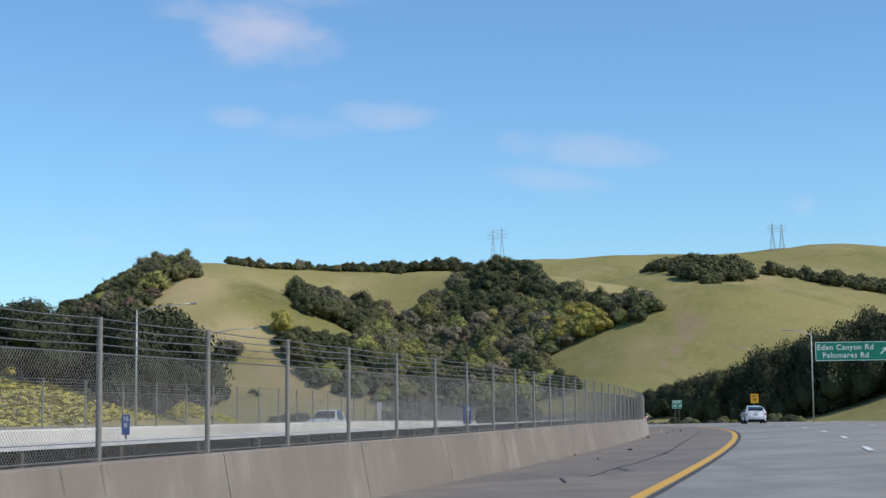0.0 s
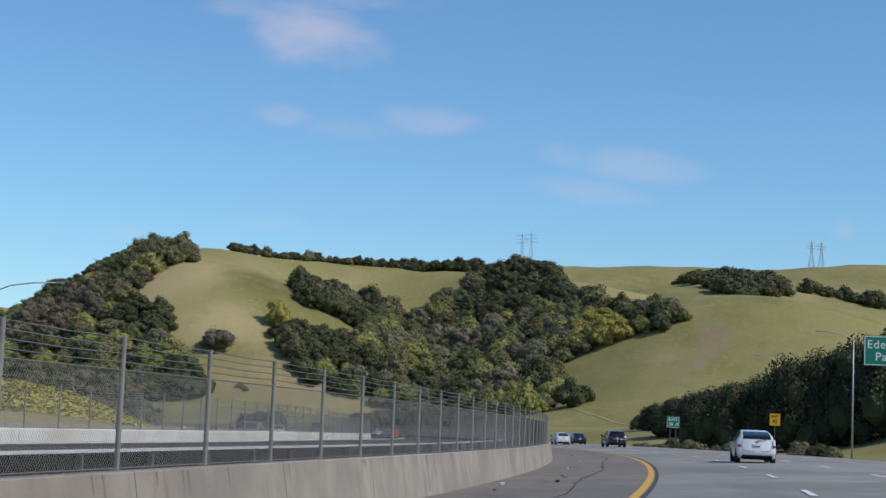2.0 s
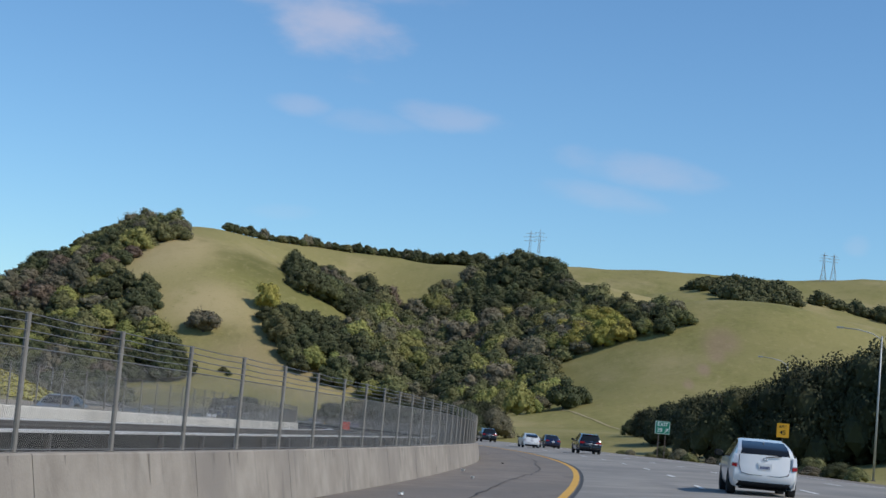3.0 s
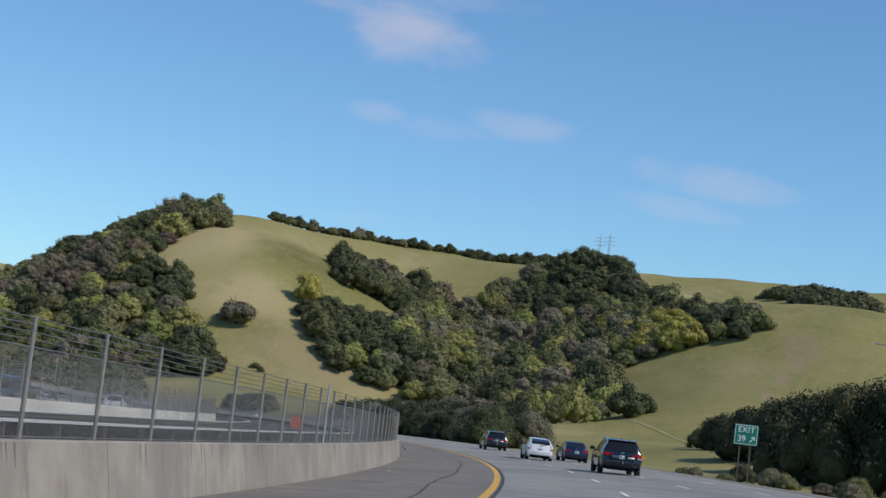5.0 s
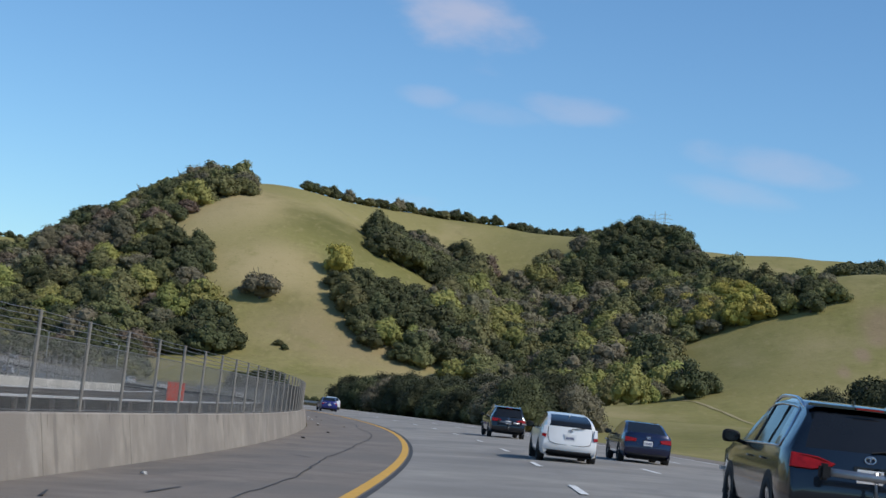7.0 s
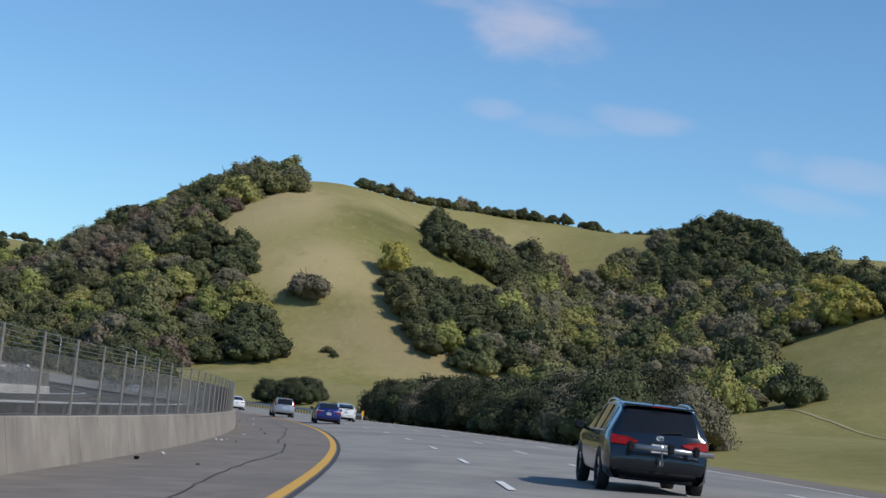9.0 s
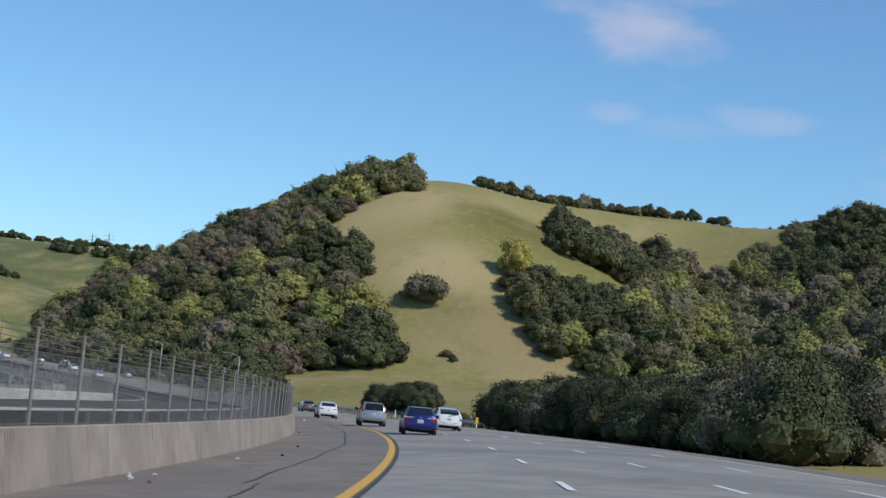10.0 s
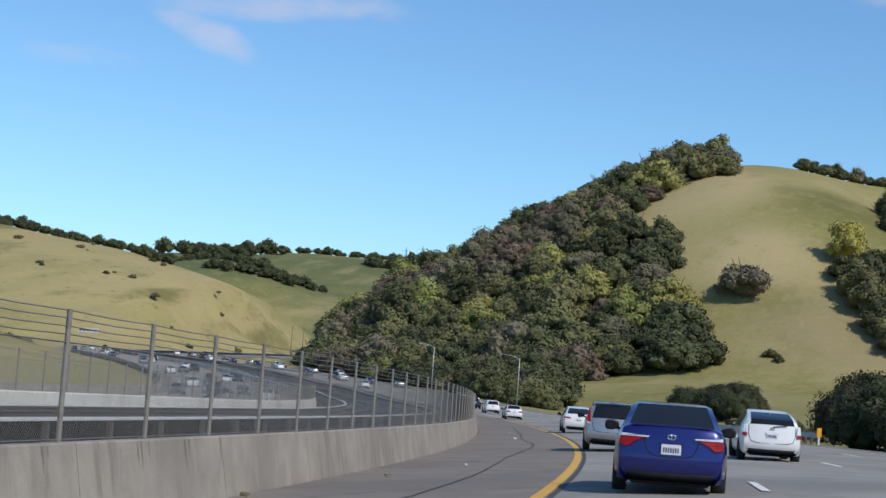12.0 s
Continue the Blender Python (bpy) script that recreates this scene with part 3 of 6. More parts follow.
for d in (-28.4, -32.0, -35.7):
    s = -60.0
    while s < 420:
        bm = bmesh.new()
        strip(bm, s, s + 3.66, 1.83, ((d - 0.075, 0.055), (d + 0.075, 0.055)))
        part("lane_dash", bm, M_WHITE, opp)
        s += 14.63
outer = thing("roadside_barrier", "pale concrete barrier along the opposite lanes", "barrier", kind="structure")
bm = bmesh.new()
strip(bm, -120, 900, 6, ((-42.4, -0.1), (-42.5, 0.8), (-42.75, 0.8), (-42.9, -0.1)), close=True)
part("barrier_wall", bm, M_BARRIER, outer)

# ---- trees ----
def leaf_material(name, dark, light, rough=0.75, vary=0.22):
    m = material(name, (dark, tuple((a + b) / 2 for a, b in zip(dark, light)), light), scale=2.6, rough=rough, vary=vary, spec=0.2, detail=8.0)
    n, l = m.node_tree.nodes, m.node_tree.links
    hs = next(q for q in n if q.bl_idname == "ShaderNodeHueSaturation")
    oi = next(q for q in n if q.bl_idname == "ShaderNodeObjectInfo")
    wrap = n.new("ShaderNodeMath")
    wrap.operation = "MULTIPLY"
    wrap.inputs[1].default_value = 7.31
    fr = n.new("ShaderNodeMath")
    fr.operation = "FRACT"
    mr = n.new("ShaderNodeMapRange")
    mr.inputs[3].default_value, mr.inputs[4].default_value = 0.478, 0.512
    l.new(oi.outputs["Random"], wrap.inputs[0])
    l.new(wrap.outputs[0], fr.inputs[0])
    l.new(fr.outputs[0], mr.inputs[0])
    l.new(mr.outputs[0], hs.inputs["Hue"])
    return m


M_BARK = material("oak bark", ((0.07, 0.06, 0.05), (0.13, 0.11, 0.09)), scale=5, rough=0.95, bump=0.6)
LEAF = {
    "oak": leaf_material("dark oak leaves", (0.040, 0.047, 0.022), (0.105, 0.112, 0.050)),
    # darker copy of the oak leaves; shade of roadside trees and shrubs is painted in
    "live": leaf_material("live oak leaves with painted shade", (0.022, 0.027, 0.014), (0.062, 0.068, 0.032)),
    "bay": leaf_material("olive green leaves", (0.086, 0.090, 0.036), (0.20, 0.195, 0.082)),
    "light": leaf_material("fresh green leaves", (0.14, 0.148, 0.04), (0.305, 0.298, 0.095)),
    "yellow": leaf_material("yellow flowering leaves", (0.20, 0.178, 0.04), (0.39, 0.345, 0.085), vary=0.12),
    "brown": leaf_material("grey brown twigs and buds", (0.095, 0.086, 0.052), (0.205, 0.184, 0.118)),
    "russet": leaf_material("reddish brown buds", (0.095, 0.070, 0.048), (0.195, 0.148, 0.105)),
}


def crown_mesh(seed, radius, height, leaves, leaf, kind, lobes=24, core=0.80, split=1):
    """A dome of many small lobes, each covered with leaf clumps that follow it loosely, over a dark inner mass."""
    rng = np.random.RandomState(seed)
    c, rad = [], []
    squash = rng.uniform(0.85, 1.1, 2)
    for k in range(lobes):
        a = 2 * math.pi * (k * 0.618 + rng.rand() * 0.12)
        q = math.sqrt((k + 0.3) / lobes)
        rr = radius * q * rng.uniform(0.62, 0.82)
        zz = height * (0.74 - 0.50 * q ** 2.4) + height * 0.075 * rng.randn()
        c.append((rr * math.cos(a) * squash[0], rr * math.sin(a) * squash[1], zz))
        f = rng.uniform(0.24, 0.38) if lobes > 16 else rng.uniform(0.34, 0.5)
        rad.append((radius * f, height * f * 0.62))
    # the middle of the crown is filled by two broad lobes
    for f in (0.62, 0.55):
        c.append((0.12 * radius * rng.randn(), 0.12 * radius * rng.randn(), height * (0.42 if f > 0.6 else 0.30)))
        rad.append((radius * f, height * 0.36))
    n_all = lobes + 2
    c, rad = np.array(c), np.array(rad)
    ico = bmesh.new()
    bmesh.ops.create_icosphere(ico, subdivisions=split, radius=1.0)
    iv = np.array([v.co[:] for v in ico.verts])
    ifc = np.array([[v.index for v in f.verts] for f in ico.faces])
    ico.free()
    vs, fs, base = [], [], 0
    for k in range(n_all):
        jit = 1 + 0.06 * rng.randn(len(iv), 1)
        vs.append(c[k] + iv * jit * np.array([rad[k][0], rad[k][0], rad[k][1]]) * core)
        fs += [tuple(base + i for i in f) for f in ifc]
        base += len(iv)
    # leaf clumps, most on the outer lobes
    which = rng.randint(0, lobes, leaves)
    d = rng.randn(leaves, 3)
    d[:, 2] = np.where((d[:, 2] < -0.3) & (rng.rand(leaves) < (0.75 if core > 0.75 else 0.35)), -d[:, 2], d[:, 2])
    d /= np.linalg.norm(d, axis=1)[:, None]
    rr = np.stack([rad[which, 0], rad[which, 0], rad[which, 1]], 1)
    pos = c[which] + d * rr * rng.uniform(0.78, 1.16, (leaves, 1))
    nrm = d + 0.38 * rng.randn(leaves, 3)
    nrm /= np.linalg.norm(nrm, axis=1)[:, None]
    t1 = np.cross(nrm, rng.randn(leaves, 3))
    t1 /= np.linalg.norm(t1, axis=1)[:, None]
    t2 = np.cross(nrm, t1)
    size = leaf * rng.uniform(0.55, 1.35, (leaves, 1))
    for u, v in ((-1, -0.55), (0.15, -1), (1, 0.4), (-0.35, 1)):
        vs.append(pos + size * (u * t1 + v * t2 + 0.12 * u * v * nrm))
    i = np.arange(leaves) + base
    quads = np.stack([i, i + leaves, i + 2 * leaves, i + 3 * leaves], 1)
    me = bpy.data.meshes.new("crown")
    me.from_pydata(np.concatenate(vs).tolist(), [], fs + quads.tolist())
    me.materials.append(LEAF[kind])
    return me


def trunk_mesh(seed, height, radius):
    rng = np.random.RandomState(seed)
    bm = bmesh.new()
    lean = rng.randn(2) * 0.06 * height
    top = Vector((lean[0], lean[1], height * 0.55))
    add_tube(bm, [(0, 0, -1.2), (lean[0] * 0.3, lean[1] * 0.3, height * 0.2), top], radius, 7, taper=radius * 0.6)
    for k in range(5):
        a = 2 * math.pi * k / 5 + rng.rand()
        e = Vector((math.cos(a) * height * 0.3, math.sin(a) * height * 0.3, height * rng.uniform(0.55, 0.8)))
        add_tube(bm, [Vector((lean[0] * 0.4, lean[1] * 0.4, height * 0.26)), e * 0.55 + Vector((0, 0, height * 0.1)), e], radius * 0.42, 5, taper=radius * 0.12)
    return mesh_of("trunk", bm, M_BARK)


CROWNS = {}
for n_kind, (kind, n) in enumerate((("oak", 6), ("bay", 4), ("light", 3), ("yellow", 2), ("brown", 3), ("russet", 2))):
    CROWNS[kind] = [crown_mesh(131 * n_kind + 17 * k + 5, 1.0, 1.15 + 0.2 * (k % 3), 2500, 0.043 if kind not in ("brown", "russet") else 0.036, kind, 22 + 3 * (k % 4)) for k in range(n)]
NEAR = {kind: [crown_mesh(900 + 37 * n_kind + k, 1.0, 1.45, 13000, 0.021, kind, 40, 0.76) for k in range(n)] for n_kind, (kind, n) in enumerate((("oak", 3), ("bay", 2), ("light", 1), ("brown", 2), ("live", 3)))}
TRUNKS = [trunk_mesh(50 + k, 1.5, 0.075) for k in range(4)]
TREE_TEXT = {
    "live": ("live_oak_tree", "blackish green live oak with a dense crown, shade in its leaf colour, beside the freeway", "tree", "live oaks beside the freeway"),
    "oak": ("oak_tree", "dark green live oak with a rounded crown on the grass hillside", "tree", "dark oaks of the woodland"),
    "bay": ("bay_tree", "mid green broad-leaved tree in the hillside woodland", "tree", "green trees of the woodland"),
    "light": ("young_oak_tree", "fresh light green leafy tree in the woodland", "tree", "light green trees"),
    "yellow": ("flowering_tree", "yellowish flowering tree at the edge of the wood", "tree", "yellow trees"),
    "russet": ("budding_tree", "reddish brown tree coming into bud on the wooded slope", "tree", "russet trees"),
    "brown": ("bare_tree", "greyish brown tree with thin spring foliage", "tree", "brown trees"),
}
tree_rng = np.random.RandomState(7)


def plant(kind, x, y, radius, tall=1.0, near=False, sink=0.25, text=None, ground=None):
    name, label, cat, group = TREE_TEXT[kind]
    z = float(ground_height(np.array([x]), np.array([y]))[0]) if ground is None else ground
    t = new(name)
    tagged(t, text or label, cat, group)
    t.matrix_basis = pose(x, y, z, 0, 0, tree_rng.uniform(0, 360)) @ Matrix.Diagonal((radius, radius, radius * tall, 1))
    pool = NEAR[kind] if near and kind in NEAR else CROWNS[kind]
    shared("crown", pool[tree_rng.randint(len(pool))], t, Matrix.Translation((0, 0, -sink * 0.3)))
    shared("trunk", TRUNKS[tree_rng.randint(len(TRUNKS))], t)
    return t


def inside(x, y, poly):
    hit = False
    for (x0, y0), (x1, y1) in zip(poly, poly[1:] + poly[:1]):
        if (y0 > y) != (y1 > y) and x < (x1 - x0) * (y - y0) / (y1 - y0) + x0:
            hit = not hit
    return hit


def wood(poly, spacing, pick, rmin, rmax, tall=1.0):
    xs, ys = [p[0] for p in poly], [p[1] for p in poly]
    row = 0
    y = min(ys)
    while y < max(ys):
        x = min(xs) + (spacing / 2 if row % 2 else 0)
        while x < max(xs):
            px, py = x + tree_rng.uniform(-0.32, 0.32) * spacing, y + tree_rng.uniform(-0.32, 0.32) * spacing
            if inside(px, py, poly):
                plant(pick(px, py), px, py, rmin + (rmax - rmin) * tree_rng.uniform(0, 1) ** 1.6, tall * tree_rng.uniform(0.88, 1.08))
            x += spacing
        y += spacing * 0.87
        row += 1


def mix(**w):
    kinds, p = list(w), np.array(list(w.values()), float)
    return lambda x, y: kinds[tree_rng.choice(len(kinds), p=p / p.sum())]


FAR = [crown_mesh(700 + k, 1.0, 1.2, 420, 0.075, "oak", 9) for k in range(3)]
FAR_DATA = []
for me in FAR:
    co = np.empty(len(me.vertices) * 3)
    me.vertices.foreach_get("co", co)
    FAR_DATA.append((co.reshape(-1, 3), [tuple(p.vertices) for p in me.polygons]))


def wood_mass(places, label):
    """Woods too far off to count: one object."""
    vs, fs, n = [], [], 0
    for x, y, r in places:
        co, pl = FAR_DATA[tree_rng.randint(3)]
        a = tree_rng.uniform(0, 6.28)
        ca, sa = math.cos(a), math.sin(a)
        z = float(ground_height(np.array([x]), np.array([y]))[0]) - 0.1 * r
        vs.append(np.stack([x + r * (ca * co[:, 0] - sa * co[:, 1]), y + r * (sa * co[:, 0] + ca * co[:, 1]), z + r * tree_rng.uniform(0.8, 1.15) * co[:, 2]], 1))
        fs += [tuple(n + i for i in f) for f in pl]
        n += len(co)
    me = bpy.data.meshes.new("far_wood")
    me.from_pydata(np.concatenate(vs).tolist(), [], fs)
    me.materials.append(LEAF["oak"])
    return tagged(new("far_wood", me), label, "woodland", kind="stuff")


def scatter(poly, spacing, rmin, rmax):
    xs, ys = [p[0] for p in poly], [p[1] for p in poly]
    out = []
    for y in np.arange(min(ys), max(ys), spacing):
        for x in np.arange(min(xs), max(xs), spacing):
            px, py = x + tree_rng.uniform(-0.4, 0.4) * spacing, y + tree_rng.uniform(-0.4, 0.4) * spacing
            if inside(px, py, poly):
                out.append((px, py, tree_rng.uniform(rmin, rmax)))
    return out


def stands(spots, rest):
    """Kinds by the stand that a place belongs to: (x, y, radius, kinds)."""
    def pick(x, y):
        for cx, cy, r, kinds in spots:
            if math.hypot(x - cx, y - cy) < r * tree_rng.uniform(0.75, 1.2):
                return kinds(x, y)
        return rest(x, y)
    return pick


DARK = mix(oak=8, bay=1.2)
# the wooded flank of the main hill
FLANK = stands([(-150, 862, 22, DARK), (-120, 790, 24, DARK), (-160, 796, 9, mix(light=3, bay=1)), (-138, 812, 8, mix(light=4, bay=1)), (-206, 862, 16, mix(russet=4, brown=2)), (-180, 945, 26, mix(oak=3, brown=2, bay=2)),
                (-186, 830, 18, mix(bay=3, light=2, oak=2)), (-228, 868, 22, mix(brown=3, bay=3, russet=1)), (-215, 800, 26, mix(oak=4, bay=3))], mix(oak=3.4, bay=4, light=1.3, brown=2.2, russet=0.5))
wood([(-150, 932), (-160, 958), (-182, 985), (-205, 975), (-215, 940), (-236, 915), (-252, 885), (-258, 853), (-251, 829), (-234, 788), (-200, 752), (-172, 756), (-149, 762), (-123, 772), (-108, 780), (-116, 797),
      (-129, 810), (-138, 826), (-134, 836), (-137, 846), (-149, 858), (-165, 864), (-169, 874), (-165, 902), (-158, 920)], 9.4, FLANK, 6.2, 10.4, 0.92)
wood([(-106, 638), (-118, 654), (-137, 684), (-164, 714), (-199, 757), (-226, 787), (-205, 792), (-180, 768), (-150, 748), (-130, 724), (-116, 692), (-108, 662)], 7.6, mix(oak=6, bay=2), 4.4, 6.8, 0.9)
# the upper clump, the gully and the knoll
wood([(-91, 925), (-99, 960), (-98, 995), (-90, 1025), (-72, 1032), (-55, 1015), (-45, 985), (-50, 922), (-56, 918), (-68, 940), (-80, 944)], 8.6, mix(oak=4, bay=1.6, brown=1.6), 6.4, 9.4, 1.0)
for x, y, r, t, k in ((-84, 918, 9.6, 1.0, "oak"), (-76, 931, 9.0, 1.15, "oak"), (-72, 940, 9.4, 1.25, "bay"), (-66, 946, 8.4, 1.2, "oak"), (-61, 956, 9.0, 1.28, "brown"), (-55, 966, 8.6, 1.25, "oak"), (-50, 975, 8.0, 1.1, "oak")):
    plant(k, x, y, r, t)
GULLY = stands([(35, 1000, 42, mix(oak=6, bay=1.5, brown=0.6)), (-66, 838, 18, DARK), (-20, 935, 26, mix(brown=2, bay=3, light=1.2)), (-30, 852, 12, mix(light=3, bay=2)), (-45, 890, 16, mix(brown=3, bay=2)),
                (35, 860, 22, mix(brown=3, bay=2, light=1)), (25, 775, 26, mix(light=3, bay=3, oak=2)), (40, 800, 14, mix(oak=4, bay=1))], mix(oak=2.2, bay=4.6, light=2.0, brown=3.0, russet=0.3))
wood([(-51, 922), (-52, 985), (-44, 1003), (-25, 1000), (-17, 1022), (-6, 1026), (8, 1036), (24, 1038), (36, 1036), (50, 1000), (64, 966), (68, 919), (61, 848), (41, 832), (41, 795), (43, 765), (38, 757), (26, 765),
      (9, 770), (-8, 778), (-25, 798), (-38, 804), (-53, 803), (-65, 812), (-66, 833), (-57, 858)], 9.8, GULLY, 6.2, 11.0, 0.96)
plant("light", -18, 986, 11.0, 1.15, text="large rounded light green tree in the gully wood")
# the lower clump with the yellow tree above it
wood([(-93, 845), (-88, 853), (-81, 855), (-73, 873), (-65, 881), (-54, 878), (-57, 854), (-65, 830), (-67, 812), (-76, 819), (-79, 825), (-88, 834)], 8.2, DARK, 6.0, 8.4, 1.0)
# the belt under the grassy spur
wood([(66, 915), (76, 884), (90, 868), (101, 853), (104, 838), (101, 824), (90, 815), (80, 822)], 9.0, mix(oak=4, bay=2, brown=1), 5.4, 7.4, 1.05)
wood([(45, 912), (57, 904), (68, 868), (74, 848), (76, 826), (63, 822), (48, 827), (42, 834)], 8.6, stands([(60, 866, 13, mix(yellow=6, light=1)), (68, 848, 18, mix(yellow=6, light=1)), (50, 836, 10, mix(brown=4, bay=2))], mix(yellow=3, light=2, bay=2)), 6.2, 8.8, 1.0)
plant("light", 83, 826, 4.2, 1.1)
plant("brown", -115, 829, 9.4, 1.05, text="lone grey brown oak on the open grass slope")
plant("yellow", -92, 860, 7.4, 1.35)
for x, y, r, k in ((44.5, 731, 7.2, "oak"), (51, 738, 4.5, "oak"), (15, 764, 7.0, "light"), (27.5, 723, 6.2, "light"), (20, 735, 4.6, "bay"), (34, 728, 3.6, "light"), (8, 742, 5.4, "bay"), (36, 742, 4.4, "brown")):
    plant(k, x, y, r * 1.12, 1.25)
# trees along the ridge behind the crest, and on the next ridge
for k in range(34):
    f = k / 33
    x = np.interp(f, [0, 0.15, 0.35, 0.6, 1], [-142, -133, -118, -92, -38])
    y = np.interp(f, [0, 0.15, 0.35, 0.6, 1], [1030, 1066, 1095, 1125, 1128])
    plant(("oak", "oak", "bay", "brown")[k % 4], x + tree_rng.uniform(-2, 2), y + tree_rng.uniform(-4, 4), tree_rng.uniform(3.0, 5.0), 0.95)
wood_mass([(-100 + 120 * k / 33 + tree_rng.uniform(-3, 3), 1500 + tree_rng.uniform(-14, 14), tree_rng.uniform(7, 10.5)) for k in range(34)], "dark oaks along the next ridge")
# far wood right of the knoll
wood_mass(scatter([(190, 1765), (205, 1650), (235, 1535), (285, 1560), (292, 1690), (262, 1755)], 19, 9, 14) + scatter([(312, 1640), (330, 1700), (480, 1700), (640, 1650), (640, 1540), (480, 1570), (370, 1590)], 21, 8, 13),
          "dark woodland in the far valley")
# roadside trees on our right, by the exit
for x, y, h in ((45.0, 420, 3.6), (47.4, 410, 6.2), (49.5, 385, 9.0), (50.8, 364, 10.2), (50.3, 339, 11.6), (49.5, 316, 11.5), (52.5, 318, 11.7), (55.5, 313, 12.6), (58.0, 313, 15.0), (61.5, 310, 15.3), (66.5, 307, 16.3),
                (72, 303, 16.9), (78, 300, 16.6), (84, 296, 16.0), (54, 402, 7), (58, 376, 10), (59, 350, 12), (62, 330, 14), (70, 325, 15), (80, 318, 16), (90, 310, 16), (96, 296, 15), (104, 288, 14), (56, 396, 6), (64, 362, 11)):
    low = h < 10
    plant("oak" if int(x + y) % 5 == 0 else "live", x, y, h * (0.66 if low else 0.5), 1.12 if low else 1.42, near=True, sink=0.8 if low else 0.4, text="dark oak beside the freeway exit")


def shrubs(s0, s1, rows, rmin, rmax, step):
    s = s0
    while s < s1:
        for d in rows:
            if s < s0 + (d - rows[0]) * 1.2:
                continue
            p = on_road(s + tree_rng.uniform(-1.5, 1.5), d + tree_rng.uniform(-1, 1))
            k = ("live", "oak", "live", "live", "oak", "brown")[tree_rng.randint(6 if s < 550 else 4)]
            t = plant(k, p.x, p.y, tree_rng.uniform(rmin, rmax) * (1 + (d - 20) * 0.02), tree_rng.uniform(0.9, 1.2), near=True)
            t.name = "roadside_shrub"
            tagged(t, "dense dark green shrub beside the freeway shoulder", "shrub", "shrubs along the shoulder")
        s += step


shrubs(402, 491, (24.0, 29.0, 34.0), 2.9, 4.1, 4.4)
shrubs(584, 612, (36.0, 41.0), 1.9, 2.6, 4.0)
shrubs(505, 540, (26.0,), 0.9, 1.5, 7.0)
# trees beyond the opposite lanes
for x, y, r, t in ((-33.5, 184, 7.8, 1.2), (-41, 190, 7.0, 1.15), (-47, 178, 6.6, 1.05), (-37, 199, 6.0, 1.0)):
    plant("live", x, y, r, t, near=True, text="dark oak on the bank beyond the opposite lanes")
for k in range(12):
    p = on_road(390 + 200 * k / 11, -tree_rng.uniform(62, 90))
    plant(("oak", "bay")[k % 2], p.x, p.y, tree_rng.uniform(2.6, 4.2), 0.9)
wood_mass([(-640 + 105 * k / 29 + tree_rng.uniform(-2, 2), 1116 + 36 * k / 29 + tree_rng.uniform(-2, 10), tree_rng.uniform(3.2, 6.5)) for k in range(30)]
          + [(-775 + 120 * k / 59 + tree_rng.uniform(-8, 8), 1455 + 40 * k / 59 + tree_rng.uniform(-22, 22), tree_rng.uniform(6, 10)) for k in range(60)]
          + [(-655 + 60 * k / 24 + tree_rng.uniform(-6, 6), 1400 + 50 * k / 24 + tree_rng.uniform(-9, 9), tree_rng.uniform(4, 7)) for k in range(25)]
          + scatter([(-1330, 2290), (-1150, 2330), (-1120, 2380), (-1300, 2340)], 22, 12, 18) + scatter([(-1020, 2330), (-900, 2360), (-880, 2385), (-1000, 2362)], 17, 10, 15)
          + [(-1180 + 330 * k / 44 + tree_rng.uniform(-5, 5), 2400 + 130 * k / 44 + tree_rng.uniform(-12, 12), tree_rng.uniform(5, 10)) for k in range(45)], "dark oaks on the hills across the freeway")

# bushes on the dry slope across the freeway, on the open hill and by the outer shoulder
bush_rng = np.random.RandomState(21)
spots = [(cx + bush_rng.randn() * 9, cy + bush_rng.randn() * 7, bush_rng.uniform(1.0, 3.2)) for cx, cy, n in
         ((-585, 1090, 2), (-560, 1120, 3), (-520, 1130, 2), (-505, 1080, 3), (-470, 1120, 4), (-455, 1060, 3), (-540, 1040, 2), (-430, 1150, 5), (-600, 1040, 1)) for _ in range(n)]
spots += [(-99, 797, 2.6), (-96, 794, 1.6)] + [(-432 + 6 * k, 892 - 2 * k, 3.0) for k in range(4)]
for s in np.arange(214, 300, 4.6):
    q = on_road(s + bush_rng.uniform(-2, 2), bush_rng.uniform(19.5, 22.5))
    spots.append((q.x, q.y, bush_rng.uniform(0.7, 1.4)))
for k, (x, y, r) in enumerate(spots):
    near_by = y < 400
    t = plant(("brown", "bay", "oak")[k % 3], x, y, r, bush_rng.uniform(0.45, 0.9), near=near_by)
    t.name = "bush"
    tagged(t, "low grey green bush on the roadside grass" if near_by else "low grey green bush on the grass slope", "bush", "scattered bushes")

# ---- vehicles ----
def paint(name, c, rough=0.3, metal=0.35):
    return material(name, (tuple(0.9 * v for v in c), c), scale=1.5, rough=rough, metal=metal, coat=0.8)


M_GLASS = material("tinted car glass", ((0.008, 0.009, 0.011), (0.014, 0.015, 0.017)), scale=1, rough=0.08, spec=0.4)
M_TYRE = material("tyre rubber", ((0.016, 0.016, 0.016), (0.03, 0.029, 0.028)), scale=8, rough=0.85)
M_RIM = material("alloy rim", ((0.3, 0.3, 0.31), (0.42, 0.42, 0.43)), scale=4, rough=0.35, metal=0.8)
M_BLACK = material("black plastic trim", ((0.007, 0.007, 0.008), (0.014, 0.014, 0.015)), scale=6, rough=0.6, spec=0.25)
M_CHROME = material("chrome trim", ((0.62, 0.62, 0.63), (0.75, 0.75, 0.76)), scale=3, rough=0.15, metal=1.0)
M_RED = material("red lamp lens", ((0.20, 0.005, 0.005), (0.33, 0.008, 0.007)), scale=12, rough=0.2, spec=0.3, coat=0.15)
